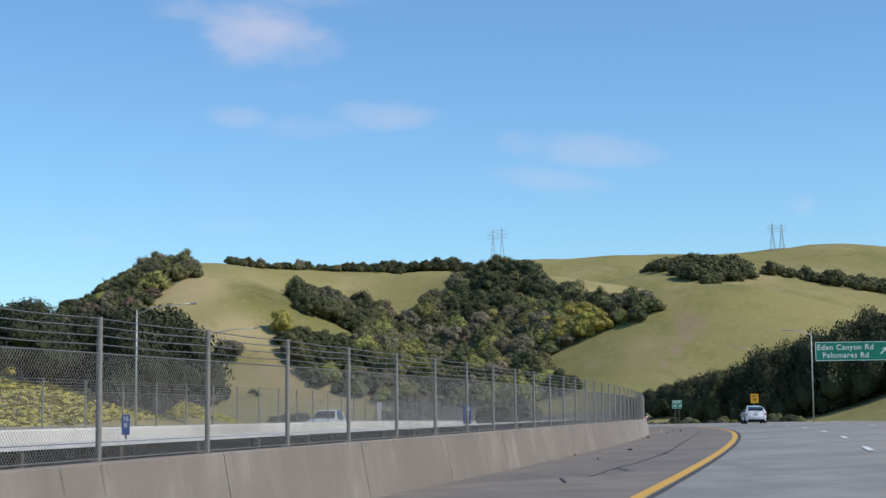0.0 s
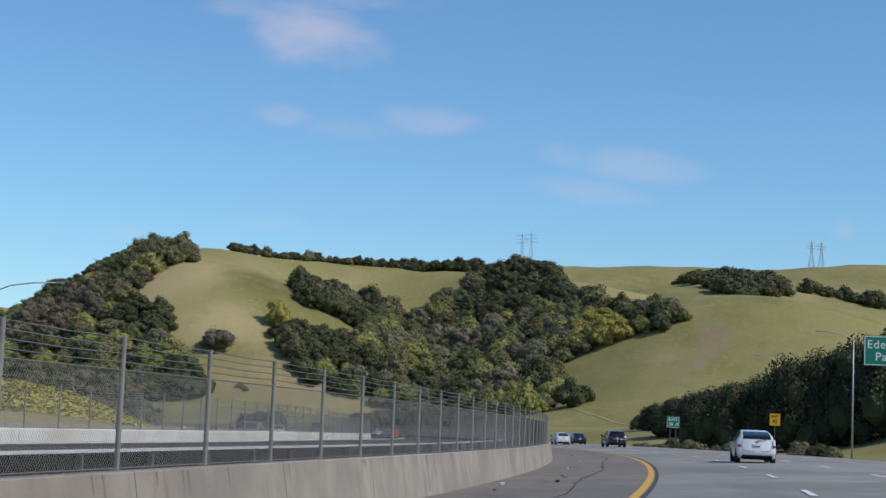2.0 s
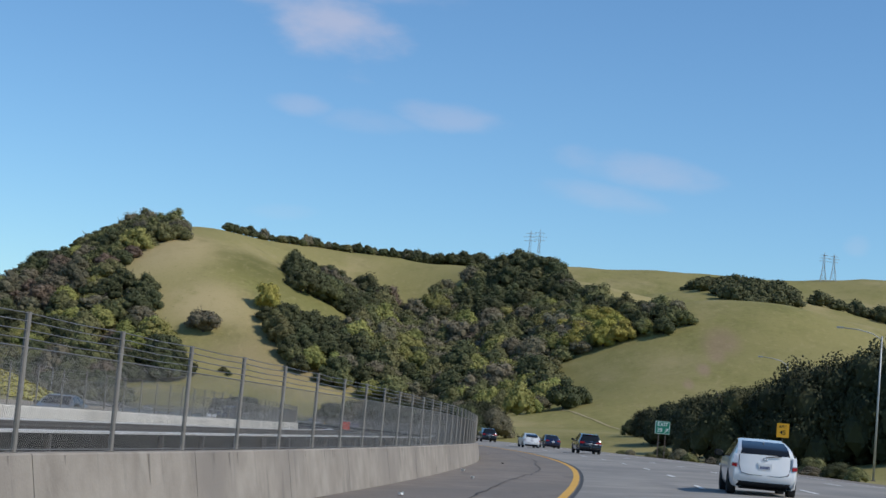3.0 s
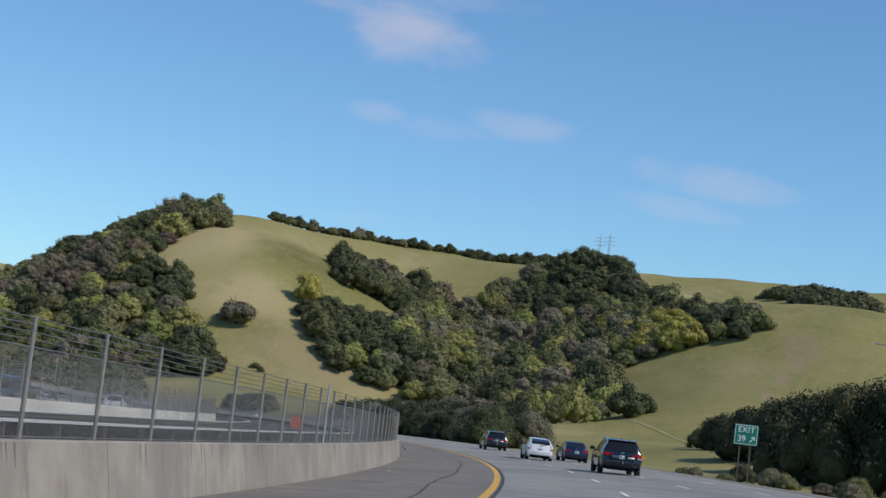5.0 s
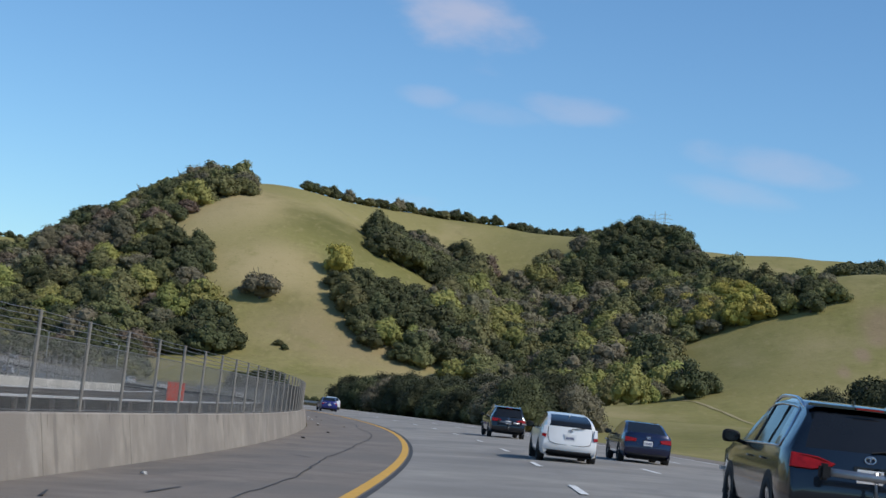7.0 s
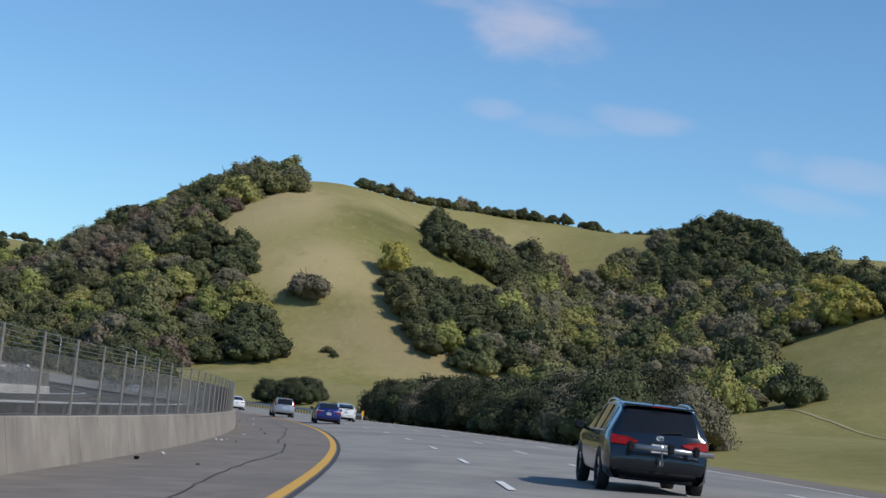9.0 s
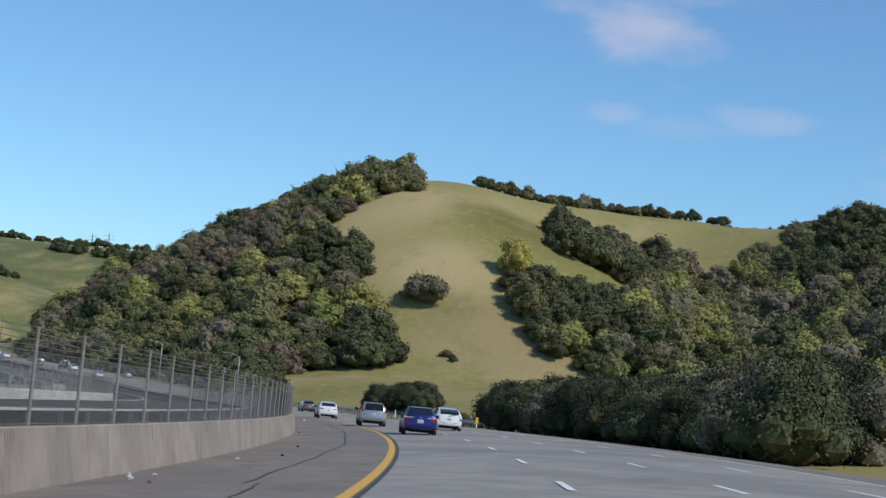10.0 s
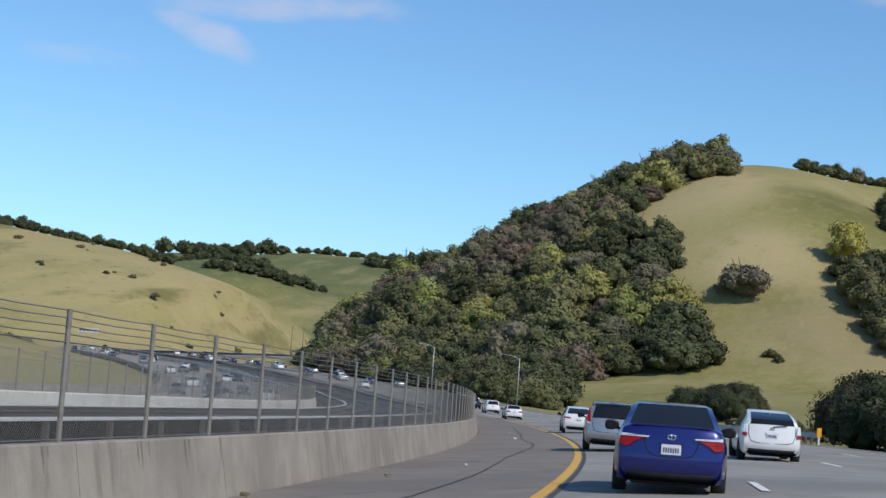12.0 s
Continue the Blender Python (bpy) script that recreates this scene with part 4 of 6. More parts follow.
M_CLEAR = material("clear lamp lens", ((0.55, 0.55, 0.56), (0.72, 0.72, 0.74)), scale=12, rough=0.12, coat=0.8)
M_PLATE = material("number plate", ((0.62, 0.62, 0.62), (0.74, 0.74, 0.73)), scale=6, rough=0.5)
M_INK = material("dark blue plate ink", ((0.03, 0.04, 0.12), (0.05, 0.06, 0.16)), scale=6, rough=0.6)

SHAPES = {
    # outline of the top from the front to the back: y, z
    "sedan": dict(top=((2.18, 0.30), (2.27, 0.42), (2.30, 0.58), (2.26, 0.70), (2.10, 0.78), (1.60, 0.90), (1.05, 0.98), (0.65, 1.20), (0.25, 1.39), (-0.10, 1.45), (-0.55, 1.455), (-0.95, 1.42),
                       (-1.30, 1.27), (-1.68, 1.09), (-1.90, 1.075), (-2.18, 1.085), (-2.235, 1.03), (-2.255, 0.88), (-2.30, 0.66), (-2.315, 0.52), (-2.27, 0.36), (-2.20, 0.27)),
                  w=0.888, belt=0.95, front_glass=(1.05, 0.25), rear_glass=(-0.92, -1.70), side=(0.72, -1.32), taper=0.24, base=(1.35, -1.35), tyre=0.32),
    "hatch": dict(top=((2.12, 0.30), (2.22, 0.42), (2.24, 0.58), (2.18, 0.70), (2.0, 0.80), (1.65, 0.92), (1.25, 1.02), (0.80, 1.23), (0.30, 1.43), (-0.10, 1.49), (-0.55, 1.485), (-1.10, 1.42), (-1.60, 1.33),
                       (-1.95, 1.24), (-2.10, 1.19), (-2.14, 1.08), (-2.17, 0.92), (-2.20, 0.78), (-2.24, 0.62), (-2.25, 0.48), (-2.20, 0.36), (-2.14, 0.28)),
                  w=0.872, belt=0.98, front_glass=(1.25, 0.30), rear_glass=(-1.08, -2.145), side=(0.85, -1.55), taper=0.26, base=(1.35, -1.35), tyre=0.31),
    "suv": dict(top=((2.16, 0.34), (2.26, 0.48), (2.28, 0.66), (2.22, 0.84), (2.05, 0.95), (1.55, 1.06), (1.10, 1.13), (0.70, 1.38), (0.32, 1.58), (-0.05, 1.655), (-0.60, 1.67), (-1.30, 1.65), (-1.75, 1.61),
                     (-1.92, 1.55), (-2.05, 1.36), (-2.17, 1.12), (-2.20, 1.02), (-2.23, 0.86), (-2.28, 0.68), (-2.29, 0.54), (-2.23, 0.42), (-2.16, 0.34)),
                w=0.91, belt=1.09, front_glass=(1.10, 0.32), rear_glass=(-1.92, -2.17), side=(0.75, -1.62), taper=0.24, base=(1.33, -1.30), tyre=0.35),
    "crossover": dict(top=((2.25, 0.32), (2.36, 0.46), (2.38, 0.62), (2.30, 0.78), (2.05, 0.90), (1.60, 1.00), (1.25, 1.08), (0.80, 1.34), (0.35, 1.54), (-0.10, 1.62), (-0.60, 1.61), (-1.20, 1.51), (-1.70, 1.36),
                           (-2.10, 1.19), (-2.22, 1.15), (-2.26, 1.08), (-2.29, 0.95), (-2.33, 0.74), (-2.34, 0.56), (-2.28, 0.42), (-2.20, 0.33)),
                      w=0.95, belt=1.05, front_glass=(1.25, 0.35), rear_glass=(-1.18, -2.12), side=(0.8, -1.5), taper=0.27, base=(1.44, -1.44), tyre=0.35),
    "large_suv": dict(top=((2.40, 0.36), (2.50, 0.50), (2.53, 0.70), (2.46, 0.90), (2.25, 1.01), (1.70, 1.10), (1.25, 1.16), (0.85, 1.42), (0.45, 1.63), (0.05, 1.72), (-0.60, 1.74), (-1.40, 1.71), (-1.95, 1.66),
                           (-2.12, 1.58), (-2.28, 1.36), (-2.40, 1.15), (-2.44, 1.06), (-2.48, 0.90), (-2.53, 0.72), (-2.54, 0.56), (-2.47, 0.44), (-2.40, 0.36)),
                      w=0.99, belt=1.12, front_glass=(1.25, 0.45), rear_glass=(-2.12, -2.40), side=(0.9, -1.85), taper=0.25, base=(1.5, -1.5), tyre=0.38),
    "pickup": dict(top=((2.75, 0.45), (2.85, 0.60), (2.88, 0.80), (2.82, 1.05), (2.55, 1.15), (1.80, 1.22), (1.35, 1.26), (1.0, 1.52), (0.70, 1.78), (0.30, 1.88), (-0.40, 1.89), (-0.95, 1.85), (-1.10, 1.60), (-1.18, 1.28),
                        (-1.30, 1.26), (-2.80, 1.26), (-2.86, 1.20), (-2.88, 0.95), (-2.93, 0.72), (-2.92, 0.58), (-2.80, 0.48)),
                   w=0.99, belt=1.22, front_glass=(1.35, 0.70), rear_glass=(-0.93, -1.20), side=(1.0, -0.85), taper=0.22, base=(1.85, -1.75), tyre=0.40),
}


BOW = 0.10    # how far the rear corners curve forward


def car_shell(spec):
    """Cross-sections along the outline; the faces go to body, glass and roof parts."""
    w, belt, floor_z = spec["w"], spec["belt"], spec["tyre"] * 0.72
    ys = [p[0] for p in spec["top"]]
    front, back = max(ys), min(ys)
    rows = []
    for y, zt in spec["top"]:
        e = max((y - (front - 0.55)) / 0.55, ((back + 0.5) - y) / 0.5, 0.0)
        ww = w * (1 - 0.10 * e * e)
        cab = max(0.0, zt - belt)
        wt = ww * (0.955 - spec["taper"] * min(1.0, cab / 0.5)) if cab > 0.05 else ww * 0.92
        half = [(ww * 0.88, floor_z), (ww * 0.975, floor_z + 0.10), (ww * 1.0, floor_z + 0.34), (ww * 0.995, belt - 0.16), (ww * 0.955, belt - 0.01),
                (wt, zt - 0.045), (wt * 0.86, zt - 0.006), (wt * 0.5, zt + 0.012), (0.0, zt + 0.018)]
        half = [(a, min(b, zt - 0.003 * (8 - k))) for k, (a, b) in enumerate(half)]
        er = min(1.0, max(0.0, ((back + 0.5) - y) / 0.4))
        rows.append([(a, y + BOW * er * (a / w) ** 3, b) for a, b in half] + [(-a, y + BOW * er * (a / w) ** 3, b) for a, b in half[-2::-1]])
    n = len(rows[0])
    groups = {"body": [], "windscreen": [], "rear_window": [], "side_window": []}

    def within(y0, y1, span):
        return y0 <= span[0] + 1e-6 and y1 >= span[1] - 1e-6
    for i in range(len(rows) - 1):
        y0, y1 = spec["top"][i][0], spec["top"][i + 1][0]
        for k in range(n - 1):
            g = "body"
            if k in (6, 7, 8, 9) and y0 > y1:
                if within(y0, y1, spec["front_glass"]):
                    g = "windscreen"
                elif within(y0, y1, spec["rear_glass"]):
                    g = "rear_window"
            if k in (4, 11) and within(y0, y1, spec["side"]):
                g = "side_window"
            groups[g].append((rows[i][k], rows[i][k + 1], rows[i + 1][k + 1], rows[i + 1][k]))
        groups["body"].append((rows[i][0], rows[i + 1][0], rows[i + 1][n - 1], rows[i][n - 1]))
    groups["body"].append(tuple(rows[0]))
    groups["body"].append(tuple(rows[-1][::-1]))
    out = {}
    for g, faces in groups.items():
        bm = bmesh.new()
        seen = {}
        for f in faces:
            vs = []
            for c in f:
                key = tuple(round(v, 4) for v in c)
                if key not in seen:
                    seen[key] = bm.verts.new(c)
                if seen[key] not in vs:
                    vs.append(seen[key])
            if len(vs) > 2:
                try:
                    bm.faces.new(vs)
                except ValueError:
                    pass
        bmesh.ops.recalc_face_normals(bm, faces=bm.faces)
        out[g] = bm
    return out


def wheel_meshes(r, width):
    tyre = bmesh.new()
    prof = ((r * 0.62, -width * 0.45), (r * 0.93, -width * 0.5), (r, -width * 0.38), (r, width * 0.38), (r * 0.93, width * 0.5), (r * 0.62, width * 0.45))
    m = 20
    rings = [[tyre.verts.new((x, rr * math.cos(2 * math.pi * k / m), rr * math.sin(2 * math.pi * k / m))) for k in range(m)] for rr, x in prof]
    for a, b in zip(rings, rings[1:] + rings[:1]):
        for k in range(m):
            tyre.faces.new((a[k], a[(k + 1) % m], b[(k + 1) % m], b[k]))
    rim = bmesh.new()
    for k in range(10):
        a0, a1 = 2 * math.pi * k / 10 - 0.14, 2 * math.pi * k / 10 + 0.14
        pts = [(0.12 * r, a0), (0.62 * r, a0), (0.62 * r, a1), (0.12 * r, a1)]
        for x in (-0.30 * width, 0.30 * width):
            vs = [rim.verts.new((x, q * math.cos(a), q * math.sin(a))) for q, a in pts]
            rim.faces.new(vs)
    hub = bmesh.ops.create_cone(rim, cap_ends=True, segments=14, radius1=0.18 * r, radius2=0.18 * r, depth=width * 0.7)
    for v in hub["verts"]:
        v.co = Vector((v.co.z, v.co.x, v.co.y))
    return mesh_of("tyre", tyre, M_TYRE, True), mesh_of("rim", rim, M_RIM)


def rear_line(spec):
    """Heights and places of the rear face, from the bumper up."""
    pts = [spec["top"][-1]]
    for y, z in spec["top"][-2::-1]:
        if z <= pts[-1][1]:
            break
        pts.append((y, z))
    return [p[1] for p in pts], [p[0] for p in pts]


def rear_y(spec, x, z):
    zs, ys = rear_line(spec)
    return float(np.interp(z, zs, ys)) + BOW * (abs(x) / spec["w"]) ** 3


def lens(bm, spec, pts, proud):
    """A lamp lens from an outline in x, z that follows the rear corner and stands proud of it."""
    cx, cz = sum(p[0] for p in pts) / len(pts), sum(p[1] for p in pts) / len(pts)
    back = [bm.verts.new((x, rear_y(spec, x, z) + 0.05, z)) for x, z in pts]
    rim = [bm.verts.new((x, rear_y(spec, x, z) - proud * 0.6, z)) for x, z in pts]
    face = [bm.verts.new((cx + 0.9 * (x - cx), rear_y(spec, x, z) - proud, cz + 0.86 * (z - cz))) for x, z in pts]
    n = len(pts)
    for k in range(n):
        j = (k + 1) % n
        bm.faces.new((back[k], back[j], rim[j], rim[k]))
        bm.faces.new((rim[k], rim[j], face[j], face[k]))
    bm.faces.new(face[::-1])
    bmesh.ops.recalc_face_normals(bm, faces=bm.faces)
    return bm


def side_point(spec, y, f, sg, out=0.006):
    """A point on the side glass, f of the way from the belt line to the roof edge."""
    ys = [p[0] for p in spec["top"]]
    rows = spec["top"][ys.index(max(ys)):ys.index(min(ys)) + 1]
    front, back = max(ys), min(ys)
    q, low, wide, high = [], [], [], []
    for yy, zt in rows:
        e = max((yy - (front - 0.55)) / 0.55, ((back + 0.5) - yy) / 0.5, 0.0)
        ww = spec["w"] * (1 - 0.10 * e * e)
        cab = max(0.0, zt - spec["belt"])
        q.append(-yy)
        low.append(ww * 0.955)
        wide.append(ww * (0.955 - spec["taper"] * min(1.0, cab / 0.5)) if cab > 0.05 else ww * 0.92)
        high.append(zt - 0.045)
    a, b, h = (float(np.interp(-y, q, v)) for v in (low, wide, high))
    return (sg * (a + (b - a) * f + out), y, spec["belt"] - 0.01 + (h - spec["belt"] + 0.01) * f + out * 0.4)


def make_car(name, label, shape, body_mat, tail, at, tail_z=None, rails=False, spoiler=False, plate=True, trim=False, rack=False, badge=True, seam=None):
    spec = SHAPES[shape]
    car = thing(name, label, "car" if shape != "pickup" else "pickup truck", "cars on the freeway", at)
    shell = car_shell(spec)
    body = part("body", shell["body"], body_mat, car, smooth=True)
    e = body.modifiers.new("edges", "EDGE_SPLIT")
    e.split_angle = radians(38)
    part("windscreen", shell["windscreen"], M_GLASS, car, smooth=True)
    part("rear_window", shell["rear_window"], M_GLASS, car, "dark tinted rear window", smooth=True)
    for sg in (-1, 1):
        bm = shell["side_window"].copy()
        bmesh.ops.delete(bm, geom=[f for f in bm.faces if sg * f.calc_center_median().x > 0], context="FACES")
        part("side_window", bm, M_GLASS, car, smooth=True)
    w, back, r = spec["w"], min(p[0] for p in spec["top"]), spec["tyre"]
    roof = [-p[0] for p in spec["top"]], [p[1] for p in spec["top"]]
    tyre, rim = wheel_meshes(r, 0.22)
    for sg in (-1, 1):
        for y in spec["base"]:
            wh = shared("wheel", tyre, car, Matrix.Translation((sg * (w - 0.098), y, r)))
            shared("rim", rim, wh)
            # black ring on the body painted for the shaded wheel gap, with a lip
            bm = bmesh.new()
            rows = []
            for q, x in ((r * 0.9, w + 0.004), (r * 1.14, w + 0.006), (r * 1.19, w + 0.0), (r * 1.19, w - 0.05)):
                rows.append([bm.verts.new((sg * x, y + q * math.cos(math.pi * k / 14), r + q * math.sin(math.pi * k / 14))) for k in range(15)])
            for ra, rb in zip(rows, rows[1:]):
                for k in range(14):
                    bm.faces.new((ra[k], ra[k + 1], rb[k + 1], rb[k]))
            part("wheel_arch", bm, M_BLACK, car)
    # dark lower bumper with rounded ends
    bm = bmesh.new()
    zb = spec["top"][-1][1]
    rows = []
    for z, o in ((zb - 0.07, 0.06), (zb - 0.04, -0.012), (zb + 0.02, -0.02), (zb + 0.085, -0.016), (zb + 0.10, 0.02)):
        rows.append([bm.verts.new((w * 0.80 * u, rear_y(spec, w * 0.80 * u, z) + o, z + 0.012 * abs(u) ** 3)) for u in [k / 6 - 1 for k in range(13)]])
    for ra, rb in zip(rows, rows[1:]):
        for k in range(12):
            bm.faces.new((ra[k], ra[k + 1], rb[k + 1], rb[k]))
    part("rear_bumper", bm, M_BLACK, car, smooth=True)
    bm = bmesh.new()
    add_box(bm, -w * 0.7, w * 0.7, back + 0.15, back + 0.9, zb - 0.10, zb + 0.02, 0.02)
    part("underbody", bm, M_BLACK, car)
    tz = tail_z or spec["belt"] - 0.10
    for sg in (-1, 1):
        tl = part("tail_lamp", lens(bmesh.new(), spec, [(sg * x, tz + z) for x, z in tail["red"]], 0.03), M_RED, car, "red tail lamp")
        if "clear" in tail:
            part("reverse_lens", lens(bmesh.new(), spec, [(sg * x, tz + z) for x, z in tail["clear"]], 0.034), M_CLEAR, tl)
        bm = bmesh.new()
        bmesh.ops.create_uvsphere(bm, u_segments=16, v_segments=10, radius=1.0)
        for v in bm.verts:
            v.co = Vector([math.copysign(abs(c) ** 0.7, c) for c in v.co])
            v.co = Vector((v.co.x * 0.125, v.co.y * 0.075, v.co.z * 0.085 * (1 + 0.15 * sg * v.co.x)))
        add_tube(bm, [(-sg * 0.08, 0.02, -0.05), (-sg * 0.22, 0.05, -0.08)], 0.03, 6)
        mr = part("mirror", bm, M_BLACK, car, smooth=True, at=Matrix.Translation((sg * (w + 0.12), spec["side"][0] - 0.02, spec["belt"] + 0.05)))
        bm = bmesh.new()
        bmesh.ops.create_circle(bm, cap_ends=True, segments=16, radius=1.0)
        part("mirror_glass", bm, M_GLASS, mr, at=Matrix.Translation((0, -0.078, 0)) @ Matrix.Diagonal((0.10, 1, 0.066, 1)) @ Euler((radians(90), 0, 0)).to_matrix().to_4x4())
        bm = bmesh.new()
        add_box(bm, -0.05, 0.05, -0.1, 0.1, -0.04, 0.06, 0.03)
        part("headlamp", bm, M_CLEAR, car, at=Matrix.Translation((sg * (w - 0.20), max(p[0] for p in spec["top"]) - 0.10, 0.68)) @ Matrix.Diagonal((4, 1, 1.3, 1)))
    if plate:
        pz = tz - 0.12
        py = rear_y(spec, 0.15, pz + 0.02)
        bm = bmesh.new()
        add_box(bm, -0.19, 0.19, py - 0.012, py + 0.03, pz - 0.11, pz + 0.11, 0.006)
        part("plate_recess", bm, body_mat, car)
        bm = bmesh.new()
        add_box(bm, -0.155, 0.155, py - 0.032, py - 0.010, pz - 0.08, pz + 0.08, 0.006)
        pl = part("number_plate", bm, M_PLATE, car, "white number plate with dark marks")
        bm = bmesh.new()
        for k in range(7):
            add_box(bm, -0.125 + 0.037 * k, -0.102 + 0.037 * k, py - 0.035, py - 0.031, pz - 0.045, pz + 0.03)
        part("plate_marks", bm, M_INK, pl)
    if badge:
        by = rear_y(spec, 0, tz + 0.075)
        bm = bmesh.new()
        for k in range(20):
            q0, q1 = 2 * math.pi * k / 20, 2 * math.pi * (k + 1) / 20
            add_tube(bm, [(0.062 * math.cos(q0), 0, 0.042 * math.sin(q0)), (0.062 * math.cos(q1), 0, 0.042 * math.sin(q1))], 0.010, 5, cap=False)
        add_tube(bm, [(-0.05, 0, 0.016), (0, 0, 0.026), (0.05, 0, 0.016)], 0.008, 5)
        add_tube(bm, [(0, 0, 0.03), (0, 0, -0.04)], 0.008, 5)
        part("badge", bm, M_CHROME, car, "oval chrome badge", True, Matrix.Translation((0, by - 0.012, tz + 0.075)))
    if seam:
        bm = bmesh.new()
        add_tube(bm, [(x, rear_y(spec, x, tz + z) - 0.002, tz + z) for x, z in seam + [(-x, z) for x, z in seam[::-1]]], 0.008, 5)
        part("boot_seam", bm, M_BLACK, car)
    if spoiler:
        bm = bmesh.new()
        z = {"hatch": 1.175, "suv": 1.60, "large_suv": 1.64}.get(shape, 1.082)
        y = {"hatch": -2.10, "suv": -1.93, "large_suv": -2.12}.get(shape, -2.16)
        add_box(bm, -w * 0.70, w * 0.70, y - 0.07, y + 0.12, z, z + 0.032, 0.014)
        for v in bm.verts:
            v.co.y += BOW * (abs(v.co.x) / w) ** 3
        part("spoiler", bm, body_mat, car)
        if shape != "sedan":
            bm = bmesh.new()
            add_box(bm, -0.16, 0.16, y - 0.078, y - 0.06, z + 0.006, z + 0.026, 0.004)
            part("brake_light", bm, M_RED, car)
    if shape in ("suv", "large_suv", "hatch"):
        bm = bmesh.new()
        z0 = spec["belt"] + 0.04
        add_tube(bm, [(0.02, rear_y(spec, 0, z0) - 0.02, z0), (0.2, rear_y(spec, 0.2, z0 + 0.03) - 0.03, z0 + 0.03), (0.42, rear_y(spec, 0.42, z0 + 0.05) - 0.03, z0 + 0.05)], 0.012, 5)
        part("rear_wiper", bm, M_BLACK, car)
    if rails:
        for sg in (-1, 1):
            bm = bmesh.new()
            ye, yb = 0.25, back + 0.70
            pts = []
            for k in range(9):
                f = k / 8
                y = ye + (yb - ye) * f
                lift = min(1.0, 5 * f, 5 * (1 - f)) * 0.075
                pts.append((sg * w * 0.69, y, np.interp(-y, *roof) - 0.055 + lift))
            add_tube(bm, pts, 0.022, 8)
            part("roof_rail", bm, M_CHROME, car, "bright aluminium roof rail", True)
    if trim:
        s0, s1, bz = spec["side"][0], spec["side"][1], spec["belt"]
        for sg in (-1, 1):
            low = [side_point(spec, y, 0.03, sg) for y in np.linspace(s0 - 0.05, s1 + 0.02, 9)]
            rise = [side_point(spec, s1 + 0.02 + 0.10 * f * f, 0.03 + 0.87 * f, sg) for f in (0.3, 0.6, 0.85, 1.0)]
            top = [side_point(spec, y, 0.93, sg) for y in np.linspace(s1 + 0.2, s0 - 0.45, 9)]
            bm = bmesh.new()
            add_tube(bm, low + rise + top, 0.014, 6)
            part("window_trim", bm, M_CHROME, car, "", True)
            for y0, lean in ((0.0, -0.10), (-1.0, -0.12)):
                bm = bmesh.new()
                for dy in (-0.035, 0.0, 0.035):
                    add_tube(bm, [side_point(spec, y0 + lean * f + dy, f, sg, -0.008) for f in (0.05, 0.35, 0.65, 0.91)], 0.02, 6)
                part("door_pillar", bm, M_BLACK, car, "", True)
            for y0 in (-0.15, -1.15):
                bm = bmesh.new()
                add_tube(bm, [(sg * (w + 0.002), y0, bz - 0.17), (sg * (w + 0.03), y0 + 0.05, bz - 0.165), (sg * (w + 0.03), y0 + 0.15, bz - 0.165), (sg * (w + 0.002), y0 + 0.20, bz - 0.17)], 0.012, 6)
                part("door_handle", bm, body_mat, car, "", True)
    if rack:
        bm = bmesh.new()
        add_tube(bm, [(-0.62, back - 0.30, 0.90), (0.95, back - 0.30, 0.86)], 0.05, 10)
        add_tube(bm, [(0, back + 0.05, 0.55), (0, back - 0.30, 0.60), (0, back - 0.30, 0.95)], 0.045, 8)
        bars = part("carrier", bm, M_RIM, car, "grey metal hitch carrier", True)
        for x in (-0.60, 0.15, 0.62):
            bm = bmesh.new()
            add_box(bm, x - 0.06, x + 0.06, back - 0.38, back - 0.22, 0.80, 0.99, 0.03)
            part("clamp", bm, M_BLACK, bars)
    bm = bmesh.new()
    add_box(bm, -0.014, 0.014, -0.06, 0.06, -0.02, 0.04, 0.01)
    fy = -1.3
    if shape == "sedan":
        bm.free()
        return car
    part("antenna_fin", bm, body_mat, car, at=Matrix.Translation((0, fy, np.interp(-fy, *roof) + 0.015)))
    return car


P_BLUE = paint("deep blue car paint", (0.012, 0.017, 0.15), 0.28, 0.4)
P_WHITE = paint("white car paint", (0.74, 0.74, 0.73), 0.35, 0.0)
P_SILVER = paint("silver car paint", (0.36, 0.365, 0.37), 0.3, 0.6)
P_NAVY = paint("navy car paint", (0.007, 0.012, 0.048), 0.25, 0.4)
P_DARK = paint("dark blue grey car paint", (0.010, 0.016, 0.025), 0.2, 0.4)
P_GREY = paint("grey car paint", (0.12, 0.12, 0.125), 0.3, 0.5)
T_WEDGE = dict(red=((0.80, 0.04), (0.82, -0.09), (0.68, -0.115), (0.56, -0.02), (0.42, 0.04)), clear=((0.79, 0.10), (0.80, 0.05), (0.36, 0.05), (0.34, 0.075), (0.60, 0.085)))
T_TALL = dict(red=((0.83, -0.06), (0.84, -0.14), (0.71, -0.16), (0.70, -0.07)), clear=((0.80, 0.19), (0.83, -0.055), (0.70, -0.065), (0.715, 0.17)))
T_PILLAR = dict(red=((0.80, 0.42), (0.86, 0.06), (0.86, 0.0), (0.72, -0.02), (0.73, 0.12), (0.755, 0.44)), clear=((0.72, -0.025), (0.85, -0.005), (0.85, -0.07), (0.72, -0.07)))
T_ELL = dict(red=((0.80, 0.06), (0.81, -0.10), (0.44, -0.08), (0.40, 0.02), (0.60, 0.055)))
T_WIDE = dict(red=((0.90, 0.08), (0.92, -0.09), (0.66, -0.10), (0.44, -0.045), (0.40, -0.01), (0.60, 0.055)))
